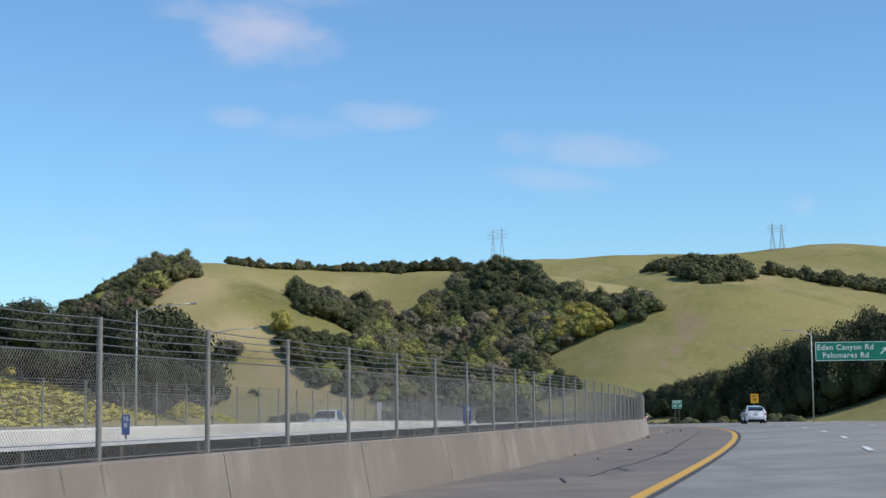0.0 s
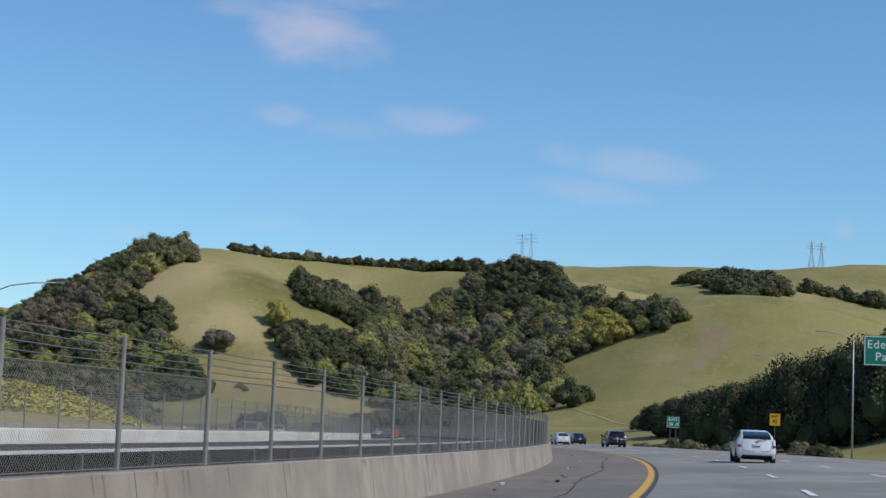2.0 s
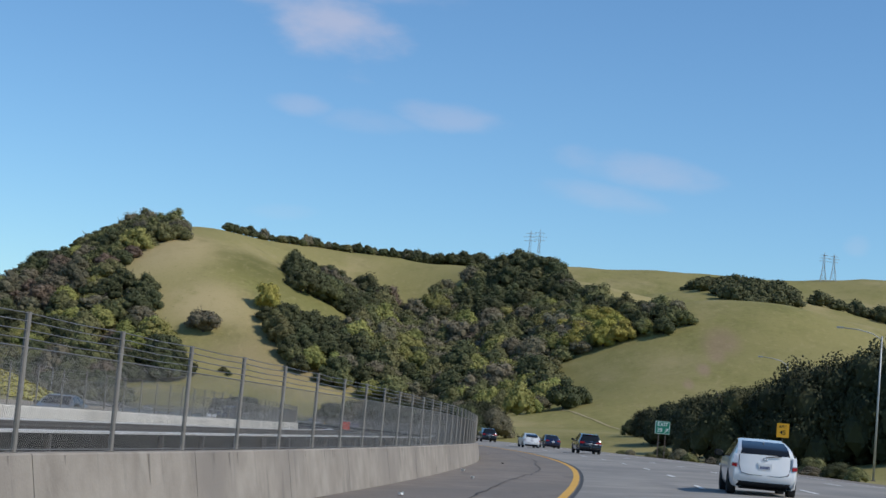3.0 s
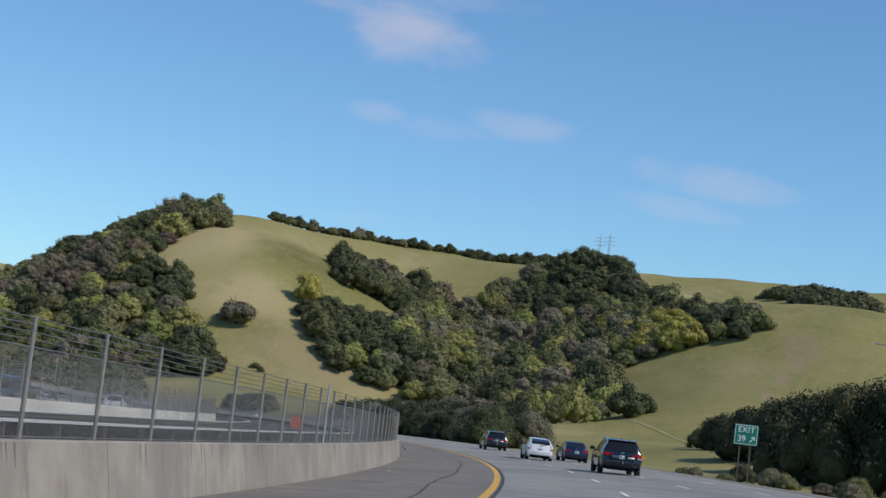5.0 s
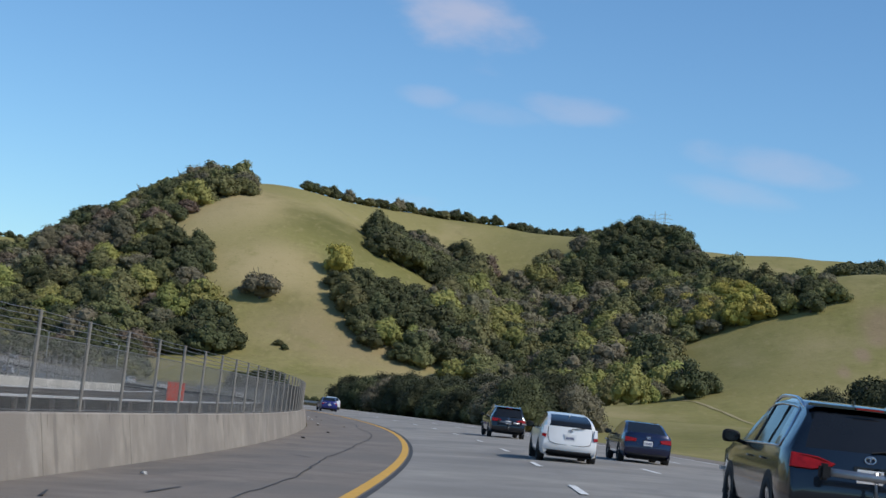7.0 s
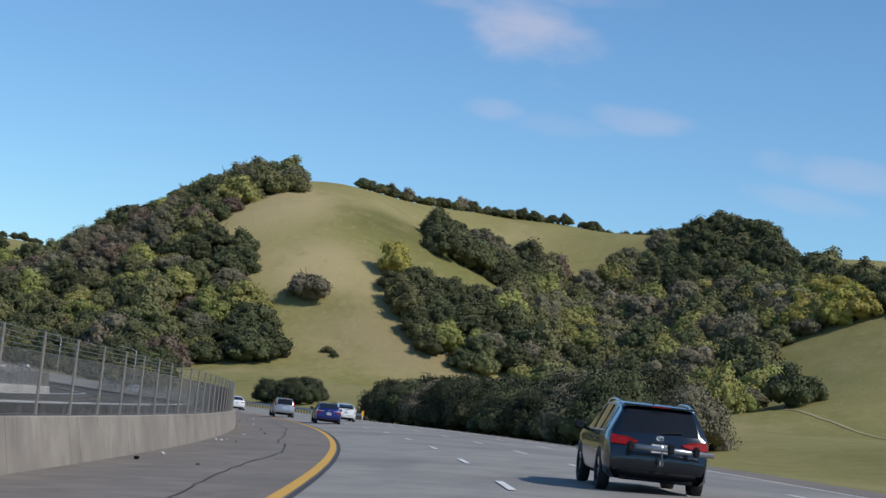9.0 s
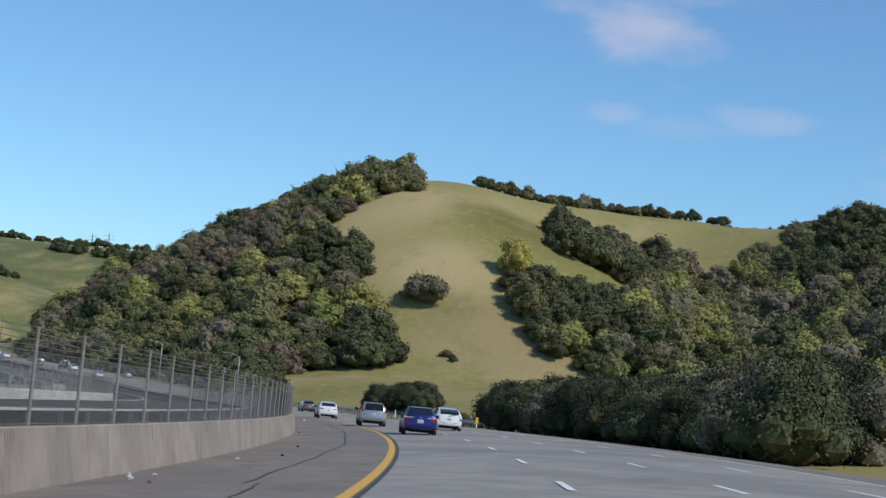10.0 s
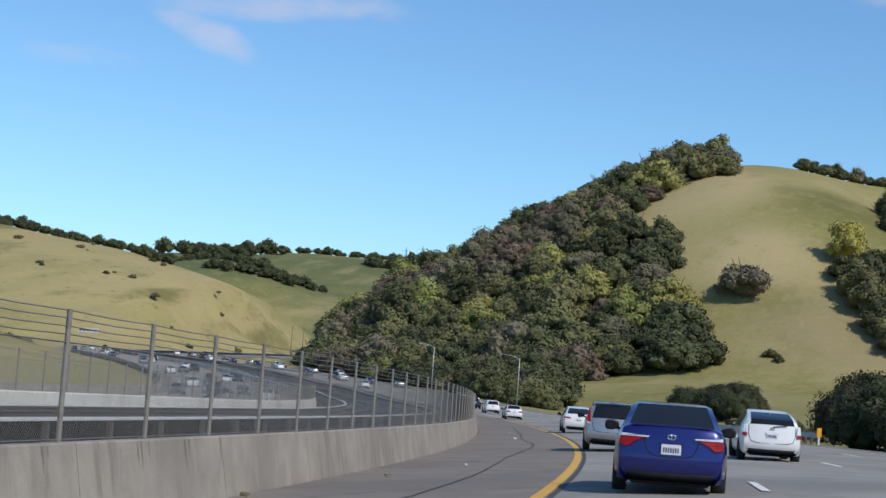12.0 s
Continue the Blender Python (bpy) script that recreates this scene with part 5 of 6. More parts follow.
T_SLIM = dict(red=((0.88, 0.05), (0.88, -0.03), (0.50, -0.04), (0.46, 0.0), (0.6, 0.045)))
SEAM_SEDAN = [(0.42, 0.02), (0.39, -0.10), (0.33, -0.20), (0.20, -0.235)]
SEAM_HATCH = [(0.66, 0.16), (0.66, -0.10), (0.60, -0.28), (0.40, -0.33)]

make_car("sedan", "deep blue four-door sedan driving in the inner lane", "sedan", P_BLUE, T_WEDGE, road_pose(389.6, 0.05), spoiler=True, seam=SEAM_SEDAN)
make_car("hatchback", "white hybrid hatchback in the second lane", "hatch", P_WHITE, T_TALL, road_pose(411.6, 3.6), seam=SEAM_HATCH)
make_car("compact_suv", "silver compact sport utility vehicle behind the blue sedan's lane", "suv", P_SILVER, T_PILLAR, road_pose(418.5, -0.8), spoiler=True, seam=SEAM_HATCH)
make_car("crossover", "white electric crossover with a sloping rear window", "crossover", P_WHITE, T_SLIM, road_pose(464.0, -0.3))
make_car("sedan", "white sedan far along the inner lane", "sedan", P_WHITE, T_ELL, road_pose(534.0, -0.4))
make_car("compact_suv", "white compact utility vehicle far along the curve", "suv", P_WHITE, T_PILLAR, road_pose(572.0, 1.3))
make_car("pickup_truck", "dark pickup truck far along the curve", "pickup", P_DARK, T_TALL, road_pose(606.0, 3.4), badge=False)
make_car("sedan", "grey sedan ahead in the second lane", "sedan", P_GREY, T_ELL, road_pose(520.0, 4.5))
make_car("sedan", "navy blue sports sedan in the third lane", "sedan", P_NAVY, T_ELL, road_pose(274.0, 6.4), seam=SEAM_SEDAN)
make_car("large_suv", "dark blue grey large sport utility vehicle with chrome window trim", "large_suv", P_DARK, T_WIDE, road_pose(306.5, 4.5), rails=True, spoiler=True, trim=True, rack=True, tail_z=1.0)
# added repeats of the one white hatchback, at its earlier places
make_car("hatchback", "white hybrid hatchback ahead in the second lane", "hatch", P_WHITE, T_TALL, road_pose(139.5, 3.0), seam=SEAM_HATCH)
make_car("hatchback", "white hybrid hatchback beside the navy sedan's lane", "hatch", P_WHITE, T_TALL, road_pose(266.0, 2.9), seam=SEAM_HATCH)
# added repeat of the one large SUV, at an earlier place
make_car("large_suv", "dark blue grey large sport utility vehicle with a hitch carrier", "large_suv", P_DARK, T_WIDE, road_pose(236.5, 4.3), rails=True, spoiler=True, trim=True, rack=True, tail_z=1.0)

# traffic coming down the opposite lanes
opp_rng = random.Random(5)
kinds = [("sedan", "sedan", "silver sedan coming down the opposite lanes", P_SILVER, T_ELL), ("compact_suv", "suv", "white utility vehicle coming down the opposite lanes", P_WHITE, T_PILLAR),
         ("sedan", "sedan", "dark grey sedan coming down the opposite lanes", P_GREY, T_ELL), ("pickup_truck", "pickup", "dark pickup truck coming down the opposite lanes", P_DARK, T_TALL),
         ("crossover", "crossover", "white crossover coming down the opposite lanes", P_WHITE, T_SLIM), ("sedan", "sedan", "deep blue sedan coming down the opposite lanes", P_NAVY, T_ELL)]
spots = []
for k in range(70):
    s = 30 + 14.0 * k + opp_rng.uniform(-4, 4)
    if s < 330 and k % 5 or 330 <= s < 520:
        continue
    spots.append((s, (-26.6, -30.2, -33.9, -37.6)[(k * 3 + k // 4) % 4]))
for k, (s, d) in enumerate(spots):
    name, shape, label, mat, tail = kinds[k % 6]
    if k < 6:
        kinds[k % 6] = (name, shape, label, mat, tail)
        first = make_car(name, label, shape, mat, tail, road_pose(s, d, 0.03, 180), plate=False, badge=False)
        tagged(first, group="cars on the opposite lanes")
        SHAPES[shape]["first_" + label] = first
    else:
        copy_thing(SHAPES[shape]["first_" + label], road_pose(s, d, 0.03, 180))
# cars of our own direction on the stretch past the bend
for k, s in enumerate(np.arange(700, 1010, 13.0)):
    name, shape, label, mat, tail = kinds[(k * 5 + 1) % 6]
    c = copy_thing(SHAPES[shape]["first_" + label], road_pose(float(s) + opp_rng.uniform(-3, 3), (-0.2, 3.5, 7.1, 10.5)[(k * 3 + k // 4) % 4], 0.02))
    tagged(c, label.replace("coming down the opposite lanes", "far along the freeway"), group="cars far ahead")

# ---- signs, lamps, poles, rail ----
M_SIGN = material("green sign sheeting", ((0.0, 0.17, 0.105), (0.0, 0.20, 0.125)), scale=2, rough=0.5)
M_SIGNW = material("white sign legend", ((0.72, 0.74, 0.73), (0.82, 0.83, 0.82)), scale=2, rough=0.5)
M_SIGNY = material("yellow sign sheeting", ((0.75, 0.36, 0.01), (0.82, 0.42, 0.02)), scale=2, rough=0.5)
M_SIGNB = material("blue sign sheeting", ((0.01, 0.06, 0.28), (0.015, 0.08, 0.34)), scale=2, rough=0.5)
M_POLE = material("galvanised lamp pole", ((0.36, 0.37, 0.37), (0.46, 0.47, 0.47)), scale=2, rough=0.5, metal=0.5)
M_WOOD = material("weathered pole wood", ((0.09, 0.07, 0.055), (0.15, 0.12, 0.095)), scale=4, rough=0.95, bump=0.4)
M_ORANGE = material("orange red vehicle box", ((0.62, 0.05, 0.02), (0.75, 0.08, 0.03)), scale=2, rough=0.6)


def ground_at(x, y):
    return float(ground_height(np.array([x]), np.array([y]))[0])


def text_part(name, body, size, mat, parent, at, spacing=1.0):
    cu = bpy.data.curves.new(name, "FONT")
    cu.body, cu.size, cu.extrude, cu.space_character = body, size, 0.004, spacing
    cu.align_x, cu.align_y = "CENTER", "CENTER"
    cu.offset = 0.008 * size
    tmp = bpy.data.objects.new("tmp", cu)
    scene.collection.objects.link(tmp)
    me = bpy.data.meshes.new_from_object(tmp.evaluated_get(bpy.context.evaluated_depsgraph_get()))
    bpy.data.objects.remove(tmp)
    me.materials.clear()
    me.materials.append(mat)
    return shared(name, me, parent, at)


FACE = pose(0, 0, 0, 90, 0, 0)


def panel(w, h, mat, parent, at, rim=0.05, thick=0.06, name="panel"):
    bm = bmesh.new()
    add_box(bm, -w / 2, w / 2, 0, thick, -h / 2, h / 2, 0.02)
    p = part(name, bm, mat, parent, at=at)
    bm = bmesh.new()
    for x0, x1, z0, z1 in ((-w / 2 + 0.04, w / 2 - 0.04, h / 2 - 0.04 - rim, h / 2 - 0.04), (-w / 2 + 0.04, w / 2 - 0.04, -h / 2 + 0.04, -h / 2 + 0.04 + rim),
                           (-w / 2 + 0.04, -w / 2 + 0.04 + rim, -h / 2 + 0.04 + rim, h / 2 - 0.04 - rim), (w / 2 - 0.04 - rim, w / 2 - 0.04, -h / 2 + 0.04 + rim, h / 2 - 0.04 - rim)):
        add_box(bm, x0, x1, -0.006, 0.001, z0, z1)
    part("border", bm, M_SIGNW, p)
    return p


def arrow(parent, size, at):
    bm = bmesh.new()
    add_box(bm, -0.09, 0.09, -0.008, 0.0, -0.75, 0.45)
    for sg in (-1, 1):
        vs = [bm.verts.new((sg * x, -0.008, z)) for x, z in ((0.0, 0.78), (0.52, 0.18), (0.30, 0.14), (0.0, 0.47))]
        bm.faces.new(vs if sg > 0 else vs[::-1])
    return part("arrow", bm, M_SIGNW, parent, at=at @ pose(0, 0, 0, 0, 42, 0) @ Matrix.Diagonal((size, 1, size, 1)))


# overhead exit sign on a cantilever
p = Vector((41.4, 172.6, 9.3))
big = thing("exit_sign", "large green overhead exit sign with white lettering on a steel cantilever", "road sign", at=pose(p.x, p.y, p.z, 0, 0, -6))
pn = panel(7.7, 2.02, M_SIGN, big, Matrix())
text_part("lettering", "Eden Canyon Rd", 0.78, M_SIGNW, pn, pose(-0.75, -0.012, 0.40) @ FACE, 1.1)
text_part("lettering", "Palomares Rd", 0.78, M_SIGNW, pn, pose(-0.72, -0.012, -0.42) @ FACE, 1.1)
arrow(pn, 0.62, pose(3.15, -0.006, 0.0))
bm = bmesh.new()
for z in (-0.55, 0.55):
    add_tube(bm, [(-3.6, 0.30, z), (9.0, 0.30, z)], 0.10, 10)
part("truss_arm", bm, M_POLE, big)
bm = bmesh.new()
add_tube(bm, [(9.0, 0.30, -9.6), (9.0, 0.30, 1.0)], 0.26, 14)
part("column", bm, M_POLE, big)
for x in (-2.6, 0, 2.6):
    bm = bmesh.new()
    add_box(bm, x - 0.06, x + 0.06, 0.06, 0.26, -0.95, 0.95, 0.01)
    part("bracket", bm, M_POLE, big)

# gore exit sign
q = Vector((35.0, 264.0, 4.35))
g = ground_at(q.x, q.y)
ex = thing("exit_gore_sign", "small green exit sign with a white arrow on posts", "road sign", at=pose(q.x, q.y, q.z, 0, 0, -2))
pn = panel(1.55, 1.35, M_SIGN, ex, Matrix(), 0.035)
text_part("lettering", "EXIT", 0.52, M_SIGNW, pn, pose(0, -0.012, 0.32) @ FACE, 1.05)
text_part("lettering", "39", 0.56, M_SIGNW, pn, pose(-0.28, -0.012, -0.28) @ FACE)
arrow(pn, 0.33, pose(0.42, -0.006, -0.28))
for x in (-0.35, 0.35):
    bm = bmesh.new()
    add_box(bm, x - 0.05, x + 0.05, 0.07, 0.17, g - q.z - 0.5, 0.6, 0.008)
    part("post", bm, M_WOOD, ex)

# yellow ramp speed sign
q = Vector((47.0, 262.0, 5.15))
g = ground_at(q.x, q.y)
ys = thing("ramp_speed_sign", "yellow ramp advisory speed sign with black figures", "road sign", at=pose(q.x, q.y, q.z, 0, 0, -8))
bm = bmesh.new()
add_box(bm, -0.62, 0.62, 0, 0.03, -0.72, 0.72, 0.012)
pn = part("panel", bm, M_SIGNY, ys)
text_part("figures", "45", 0.62, M_BLACK, pn, pose(0, -0.01, -0.22) @ FACE)
text_part("figures", "EXIT", 0.36, M_BLACK, pn, pose(0, -0.01, 0.38) @ FACE)
bm = bmesh.new()
add_box(bm, -0.05, 0.05, 0.035, 0.13, g - q.z - 0.5, 0.6, 0.008)
part("post", bm, M_WOOD, ys)


def street_lamp(x, y, top, arm, turn, label):
    g = ground_at(x, y)
    ob = thing("street_lamp", label, "street lamp", "freeway lamps", pose(x, y, g, 0, 0, turn))
    h = top - g
    bm = bmesh.new()
    add_tube(bm, [(0, 0, -0.4), (0, 0, h * 0.5), (0, 0, h - 0.5)], 0.12, 10, taper=0.07)
    part("pole", bm, M_POLE, ob, smooth=True)
    bm = bmesh.new()
    add_tube(bm, [(0, 0, h - 0.9), (-0.25 * arm, 0, h - 0.35), (-0.6 * arm, 0, h - 0.08), (-arm, 0, h)], 0.05, 8)
    part("arm", bm, M_POLE, ob, smooth=True)
    bm = bmesh.new()
    add_box(bm, -arm - 0.65, -arm + 0.05, -0.16, 0.16, h - 0.07, h + 0.09, 0.06)
    part("luminaire", bm, M_POLE, ob)
    bm = bmesh.new()
    add_box(bm, -0.2, 0.2, -0.2, 0.2, -0.1, 0.1, 0.03)
    part("base", bm, M_BARRIER, ob)
    return ob


street_lamp(54.0, 251.5, 15.4, 3.7, -6, "tall grey freeway lamp with a curved arm")
street_lamp(57.8, 323.5, 15.7, 3.6, 2, "tall grey freeway lamp among roadside oaks")
street_lamp(-134.6, 657.0, 8.5, 2.4, 26, "grey freeway lamp in front of the wooded hill")
street_lamp(-29.5, 152.0, 13.5, 5.2, 170, "pale freeway lamp with a long arm beyond the tracks")
street_lamp(-30.2, 201.0, 13.8, 5.6, 172, "pale freeway lamp beyond the opposite lanes")
for s, d in ((655, 20.5),):
    r = on_road(s, d)
    street_lamp(r.x, r.y, ground_at(r.x, r.y) + 9.0, 3.0, 20, "grey freeway lamp at the far bend")


def utility_pole(x, y, top, turn, arms=1):
    g = ground_at(x, y)
    ob = thing("utility_pole", "weathered wooden utility pole with a crossarm", "utility pole", "utility poles", pose(x, y, g, 0, 0, turn))
    h = top - g
    bm = bmesh.new()
    add_tube(bm, [(0, 0, -0.6), (0, 0, h)], 0.19, 9, taper=0.12)
    part("pole", bm, M_WOOD, ob, smooth=True)
    for k in range(arms):
        bm = bmesh.new()
        add_box(bm, -1.3, 1.3, -0.08, 0.08, h - 0.55 - 1.1 * k, h - 0.40 - 1.1 * k, 0.02)
        c = part("crossarm", bm, M_WOOD, ob)
        for x1 in (-1.15, -0.5, 0.5, 1.15):
            bm = bmesh.new()
            add_tube(bm, [(x1, 0, h - 0.42 - 1.1 * k), (x1, 0, h - 0.22 - 1.1 * k)], 0.05, 6)
            part("insulator", bm, M_SIGNW, c)
    return ob


utility_pole(-170.0, 777.0, 13.2, 20)
utility_pole(-441.0, 1146.0, 25.2, 30, 2)
utility_pole(-434.5, 1147.0, 25.6, 30, 2)
utility_pole(-190.0, 800.0, 17.0, 25)


def pylon(x, y, top, w):
    g = ground_at(x, y)
    ob = thing("transmission_tower", "grey steel lattice power transmission tower on the far ridge", "transmission tower", "power line towers", pose(x, y, g))
    h = top - g
    prof = [(0, w), (h * 0.55, w * 0.32), (h * 0.78, w * 0.26), (h, 0.12)]
    for sx, sy in ((1, 1), (1, -1), (-1, 1), (-1, -1)):
        bm = bmesh.new()
        add_tube(bm, [(sx * q, sy * q, z - (1 if z == 0 else 0)) for z, q in prof], 0.20, 4)
        part("leg", bm, M_POLE, ob)
    bm = bmesh.new()
    n = 11
    for k in range(n):
        z0, z1 = h * 0.92 * k / n, h * 0.92 * (k + 1) / n
        q0, q1 = (np.interp(z, [a for a, _ in prof], [b for _, b in prof]) for z in (z0, z1))
        for c in ((1, 0), (0, 1), (-1, 0), (0, -1)):
            for m in (-1, 1):
                a = (c[0] * q0 - c[1] * m * q0, c[1] * q0 + c[0] * m * q0, z0)
                b = (c[0] * q1 + c[1] * m * q1, c[1] * q1 - c[0] * m * q1, z1)
                add_tube(bm, [a, b], 0.10, 3, cap=False)
    part("lattice", bm, M_POLE, ob)
    for z, a in ((h * 0.70, 0.16 * h), (h * 0.80, 0.19 * h), (h * 0.90, 0.14 * h)):
        bm = bmesh.new()
        add_tube(bm, [(-a, 0, z), (0, 0, z + 0.6), (a, 0, z)], 0.22, 4)
        part("crossarm", bm, M_POLE, ob)
    return ob


for x, y, top in ((44.9, 2034, 232), (55.9, 2036, 234), (392.3, 2040, 236), (404.0, 2040, 235), (-1071.3, 2603, 199), (-1048, 2611, 203)):
    pylon(x, y, top, 3.6)

# guard rail on the outer shoulder
rail = thing("guard_rail", "galvanised steel guard rail on posts along the outer shoulder", "guard rail")
bm = bmesh.new()
strip(bm, 470, 600, 3.8, ((15.75, 0.42), (15.82, 0.48), (15.75, 0.55), (15.75, 0.60), (15.82, 0.67), (15.75, 0.74), (15.72, 0.74), (15.79, 0.67), (15.72, 0.60), (15.72, 0.55), (15.79, 0.48), (15.72, 0.42)), close=True)
part("beam", bm, M_COVER, rail)
me_post = mesh_of("post", add_box(bmesh.new(), -0.08, 0.08, -0.08, 0.08, -0.5, 0.72, 0.01), M_WOOD)
s = 471.0
while s < 600:
    shared("post", me_post, rail, road_pose(s, 15.95))
    s += 1.9
mk = thing("marker_post", "yellow and white reflective marker at the guard rail end", "marker post", at=road_pose(469.0, 15.6))
bm = bmesh.new()
add_box(bm, -0.05, 0.05, -0.02, 0.02, -0.4, 1.0, 0.005)
part("post", bm, M_SIGNW, mk)
bm = bmesh.new()
add_box(bm, -0.15, 0.15, -0.035, -0.022, 0.45, 1.05, 0.005)
part("reflector", bm, M_SIGNY, mk)
for s, d in ((515, 15.3), (488, 15.3), (556, 15.4)):
    dl = thing("delineator", "slim white roadside delineator post", "delineator", "delineators", road_pose(s, d))
    bm = bmesh.new()
    add_box(bm, -0.05, 0.05, -0.012, 0.012, -0.3, 1.15, 0.004)
    part("blade", bm, M_SIGNW, dl)

# red box standing in for a moving vehicle, and signs beside the tracks
cab = thing("equipment_cabinet", "orange red box standing in for a moving vehicle beside the railway tracks", "cabinet", at=road_pose(306.0, -13.6, 0.48) @ Matrix.Diagonal((0.6, 0.6, 0.55, 1)))
bm = bmesh.new()
add_box(bm, -0.75, 0.75, -0.4, 0.4, 0, 1.9, 0.04)
part("body", bm, M_ORANGE, cab)
bm = bmesh.new()
add_box(bm, -0.8, 0.8, -0.45, 0.45, 1.9, 1.97, 0.02)
part("lid", bm, M_ORANGE, cab)
bm = bmesh.new()
add_box(bm, -0.66, 0.66, -0.42, -0.4, 0.12, 1.8, 0.01)
dr = part("door", bm, M_ORANGE, cab)
bm = bmesh.new()
add_box(bm, 0.45, 0.5, -0.47, -0.42, 0.8, 1.05, 0.01)
part("handle", bm, M_GALV, dr)
wp = thing("white_panel", "tall narrow white panel on a post behind the far barrier", "sign", at=road_pose(107.5, -23.9))
bm = bmesh.new()
add_box(bm, -0.13, 0.13, -0.012, 0.012, 0.55, 2.2, 0.005)
part("panel", bm, M_SIGNW, wp)
bm = bmesh.new()
add_box(bm, -0.03, 0.03, 0.013, 0.05, -0.15, 2.1, 0.005)
part("post", bm, M_GALV, wp)
for s_at, d_at, up in ((50.4, -9.82, 0.88), (46.4, -19.4, 0.68)):
    mp = thing("milepost_sign", "blue milepost sign with white figures beside the railway tracks", "road sign", "mileposts", road_pose(s_at, d_at, up))
    bm = bmesh.new()
    add_box(bm, -0.13, 0.13, 0.0, 0.012, 0.06, 0.66, 0.004)
    pn = part("panel", bm, M_SIGNB, mp)
    text_part("figures", "16", 0.2, M_SIGNW, pn, pose(0, -0.004, 0.54) @ FACE)
    text_part("figures", "8", 0.2, M_SIGNW, pn, pose(0, -0.004, 0.35) @ FACE)
    bm = bmesh.new()
    add_box(bm, -0.03, 0.03, 0.015, 0.04, -0.5, 0.66, 0.004)
    part("stake", bm, M_GALV, mp)

# one renewed white post, and boards on the fence
wp = thing("fence_brace", "single bright new steel fence post on the median barrier", "fence post", at=road_pose(196.0 + 4.0, BAR - 0.24, 0.87))
bm = bmesh.new()
add_tube(bm, [(0, 0, -0.05), (0, 0, 1.62)], 0.028, 10)
part("post", bm, M_POLE, wp)

# loose litter on the shoulder
lit_rng = random.Random(3)
for k in range(34):
    s, d = lit_rng.uniform(20, 470), lit_rng.uniform(-6.1, -4.2)
    t = thing("litter", "small scrap of litter lying on the shoulder asphalt", "litter", "shoulder litter", road_pose(s, d, 0.01, lit_rng.uniform(0, 180)))
    bm = bmesh.new()
    a = lit_rng.uniform(0.03, 0.075)
    add_box(bm, -a, a, -a * 0.5, a * 0.5, -0.01, lit_rng.uniform(0.02, 0.06), 0.008)
    for v in bm.verts:
        v.co += Vector((lit_rng.uniform(-0.02, 0.02), lit_rng.uniform(-0.02, 0.02), lit_rng.uniform(-0.005, 0.012)))
    part("scrap", bm, (M_WHITE, M_BLACK, M_DIRT, M_COVER)[k % 4], t)

# cracks sealed along the shoulder, and stains on the barrier face
bm = bmesh.new()
for s0, s1, d0, amp, w in ((30, 150, -3.6, 0.5, 0.028), (150, 330, -3.4, 0.45, 0.03), (330, 520, -3.7, 0.5, 0.03)):
    prev = None
    s = s0
    while s < s1:
        d = d0 + amp * noise.noise(Vector((s * 0.06, d0, 0))) + 0.10 * noise.noise(Vector((s * 0.7, d0, 3)))
        ww = w * (0.55 + 0.6 * abs(noise.noise(Vector((s * 0.31, 2, 1)))))
        row = (bm.verts.new(on_road(s, d - ww, 0.004)), bm.verts.new(on_road(s, d + ww, 0.004)))
        if prev:
            bm.faces.new((prev[0], prev[1], row[1], row[0]))
        prev = row
        s += 0.9
for k in range(26):
    s, d = lit_rng.uniform(10, 480), lit_rng.uniform(-5.2, -2.6)
    a = lit_rng.uniform(-1.0, 1.0)
    L = lit_rng.uniform(0.6, 2.2)
    vs = [bm.verts.new(on_road(s + u * L, d + u * a + v * 0.03, 0.0045)) for u, v in ((0, -1), (1, -0.6), (1, 0.6), (0, 1))]
    bm.faces.new(vs)
part("sealed_crack", bm, M_TAR_SHADOW, road)
bm = bmesh.new()
s = -20.0
while s < 480:
    s += lit_rng.choice((0.15, 0.2, 0.3, 0.5, 0.9, 1.6, 3.0, 5.0))
    top, bot = 0.845, 0.845 - lit_rng.uniform(0.08, 0.42)
    w0 = lit_rng.uniform(0.008, 0.045)

    def face(u):
        return BAR + 0.003 - 0.103 * (u - 0.27) / 0.58 + 0.003
    jag = [lit_rng.uniform(0.3, 1.2) for _ in range(6)]
    vs = [bm.verts.new(on_road(s + w0 * dx, face(u), u)) for dx, u in ((-1.3, top), (-jag[0], top * 0.7 + bot * 0.3), (-jag[1] * 0.6, top * 0.3 + bot * 0.7), (0.1, bot), (jag[2] * 0.5, top * 0.35 + bot * 0.65), (jag[3], top * 0.75 + bot * 0.25), (1.2, top))]
    bm.faces.new(vs)
part("runoff_stain", bm, M_STAIN, barrier)

# foot trail on the grassy spur
def draped(name, rows, mat, label, lift=0.12):
    bm = bmesh.new()
    prev = None
    for row in rows:
        vs = [bm.verts.new((x, y, ground_at(x, y) + lift)) for x, y in row]
        if prev:
            for k in range(len(vs) - 1):
                bm.faces.new((prev[k], prev[k + 1], vs[k + 1], vs[k]))
        prev = vs
    ob = new(name, mesh_of(name, bm, mat, True))
    return tagged(ob, label, "ground", kind="structure")


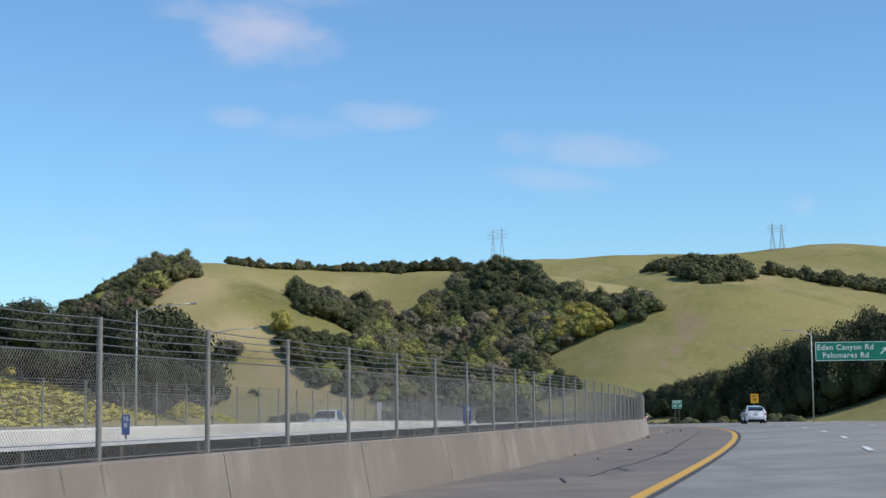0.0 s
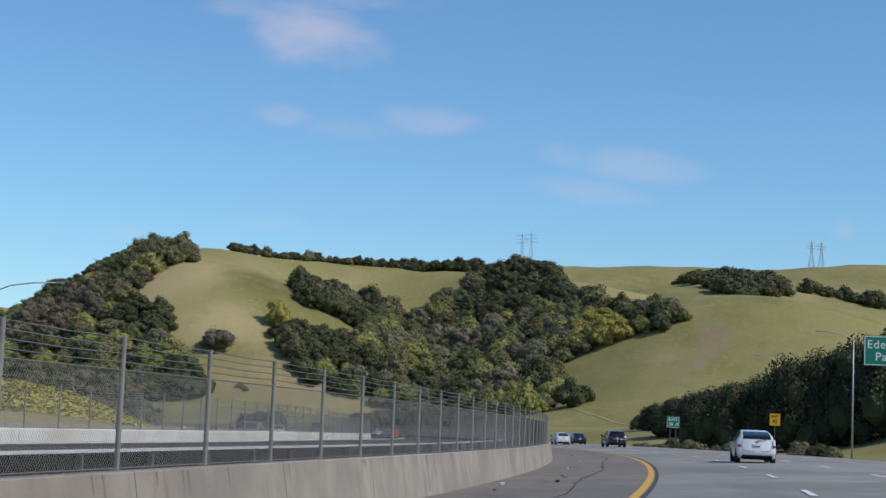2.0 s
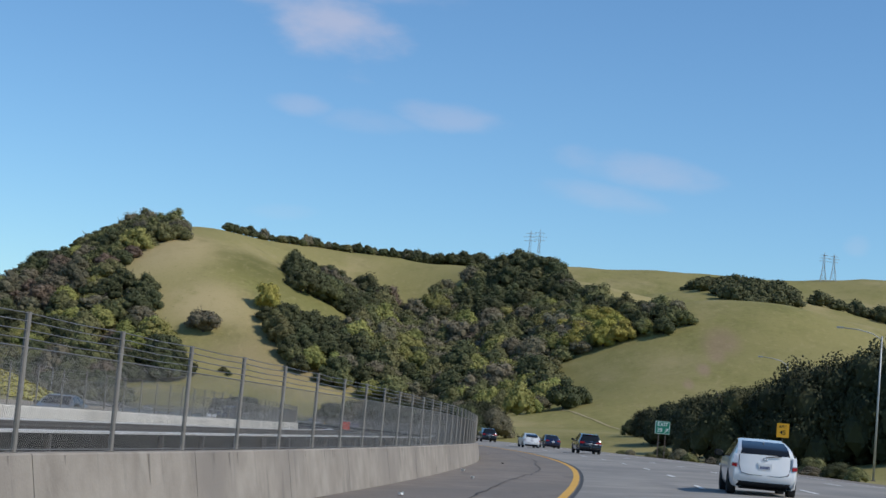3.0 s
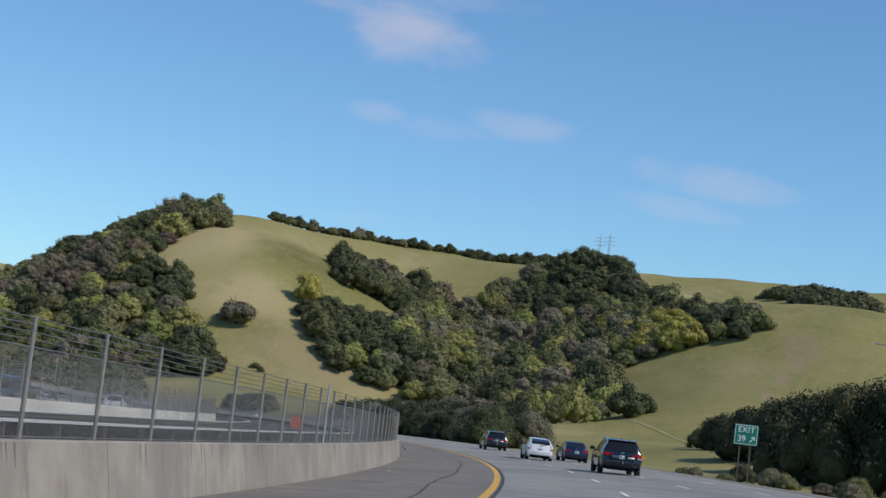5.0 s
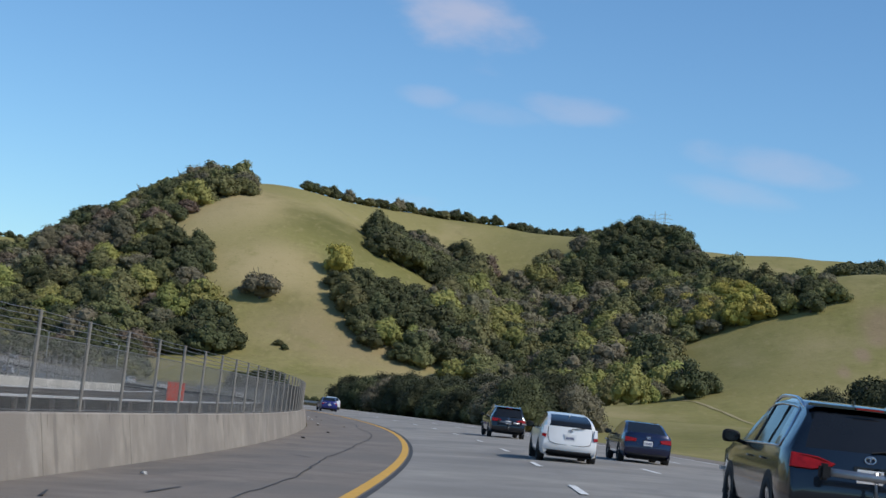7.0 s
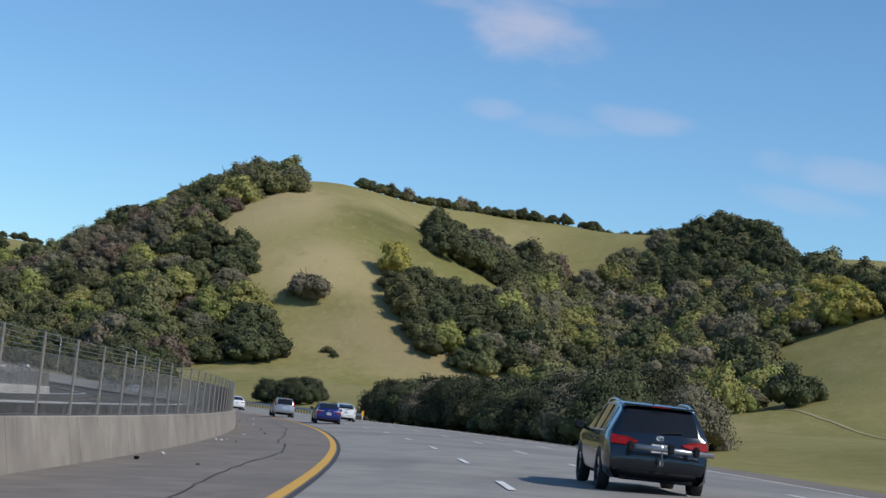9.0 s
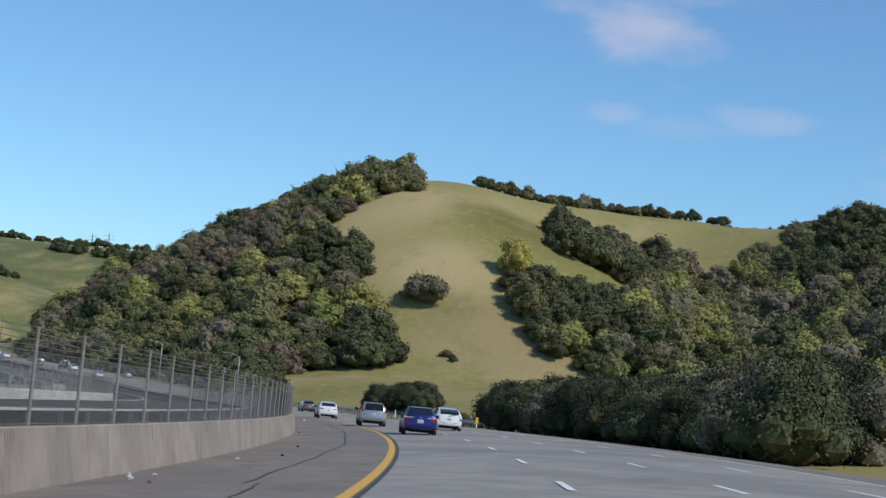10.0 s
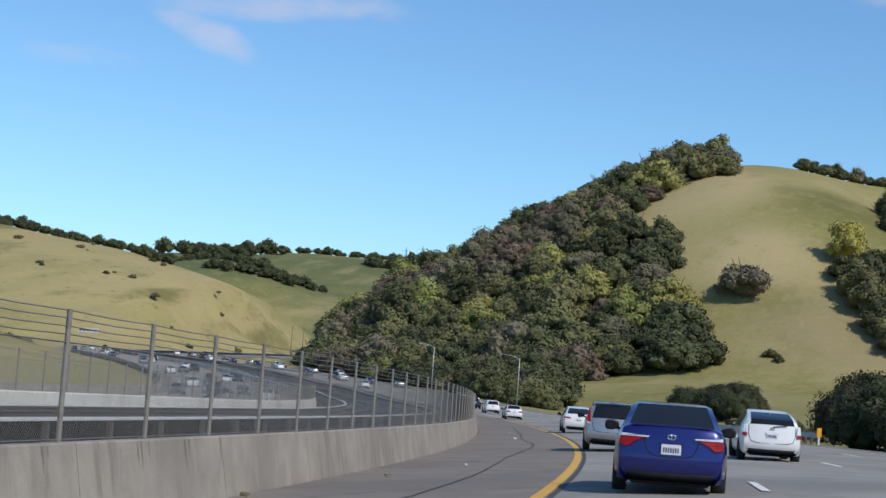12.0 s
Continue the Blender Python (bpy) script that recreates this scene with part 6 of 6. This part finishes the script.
M_TRAIL = material("worn trail earth", ((0.27, 0.225, 0.10), (0.35, 0.29, 0.15)), scale=0.6, rough=0.95)
trail = []
for k in range(41):
    f = k / 40
    x = np.interp(f, [0, 0.2, 0.5, 1], [38, 47, 53, 63])
    y = np.interp(f, [0, 0.2, 0.5, 1], [736, 718, 692, 648]) + 1.5 * noise.noise(Vector((f * 6, 0, 0)))
    w = 0.55 + 0.3 * noise.noise(Vector((f * 9, 4, 0)))
    trail.append([(x - w, y - w * 0.5), (x, y), (x + w, y + w * 0.5)])
draped("dirt_trail", trail, M_TRAIL, "narrow worn earth trail across the grassy spur", 0.14)

# yellow wildflowers on the bank beyond the opposite lanes
M_FLOWER = material("yellow wildflowers", ((0.30, 0.27, 0.025), (0.47, 0.41, 0.04)), scale=2, rough=0.8)
fl_rng = np.random.RandomState(12)
fx, fy = fl_rng.uniform(-74, -32, 46000), fl_rng.uniform(90, 335, 46000)
keep = np.array([noise.noise(Vector((a * 0.09, b * 0.05, 0))) > -0.75 for a, b in zip(fx, fy)])
# thinning out towards the edges of the patch
keep &= fl_rng.uniform(0.05, 1, len(fx)) < np.minimum.reduce([(fx + 74) / 16, (fy - 90) / 40, (335 - fy) / 45])
sf, df = road_frame(fx, fy)
keep &= df < -45
fx, fy = fx[keep], fy[keep]
fz = ground_height(fx, fy)
vs, fs = [], []
for x, y, z in zip(fx, fy, fz):
    a, r, h = fl_rng.uniform(0, 6.28), fl_rng.uniform(0.18, 0.42), fl_rng.uniform(0.15, 0.5)
    b = len(vs)
    vs += [(x + r * math.cos(a + q), y + r * math.sin(a + q), z + h * (1 if q < 4 else 0.4)) for q in (0, 1.6, 3.2, 4.8)]
    fs.append((b, b + 1, b + 2, b + 3))
me = bpy.data.meshes.new("wildflowers")
me.from_pydata(vs, [], fs)
me.materials.append(M_FLOWER)
tagged(new("wildflowers", me), "yellow wildflowers on the bank across the freeway", "flowers", kind="stuff")

# diamond warning sign on the outer shoulder and a board beyond the opposite lanes
q = on_road(284.0, 13.4)
dm = thing("warning_sign", "yellow diamond warning sign on a short wooden post", "road sign", at=pose(q.x, q.y, q.z, 0, 0, -4))
gq = 0.75
bm = bmesh.new()
add_box(bm, -0.24, 0.24, 0, 0.02, -0.24, 0.24, 0.01)
part("panel", bm, M_SIGNY, dm, at=pose(0, -0.06, gq) @ pose(0, 0, 0, 0, 45, 0))
bm = bmesh.new()
add_box(bm, -0.05, 0.05, -0.045, 0.045, -0.4, gq + 0.3, 0.008)
part("post", bm, M_WOOD, dm)
bd = thing("sign_board", "pale roadside sign board on two posts beyond the opposite lanes", "road sign", at=pose(-198.9, 630.4, ground_at(-198.9, 630.4), 0, 0, 25))
bh = 6.25 - ground_at(-198.9, 630.4)
bm = bmesh.new()
add_box(bm, -2.1, 2.1, 0, 0.08, bh - 0.45, bh + 0.45, 0.02)
pn = part("panel", bm, M_COVER, bd)
bm = bmesh.new()
for k in range(5):
    add_box(bm, -1.8 + 0.75 * k, -1.25 + 0.75 * k, -0.015, 0.0, bh - 0.15, bh + 0.15)
part("marks", bm, M_BLACK, pn)
for x in (-1.5, 1.5):
    bm = bmesh.new()
    add_tube(bm, [(x, 0.12, -0.5), (x, 0.12, bh + 0.3)], 0.07, 8)
    part("post", bm, M_POLE, bd)
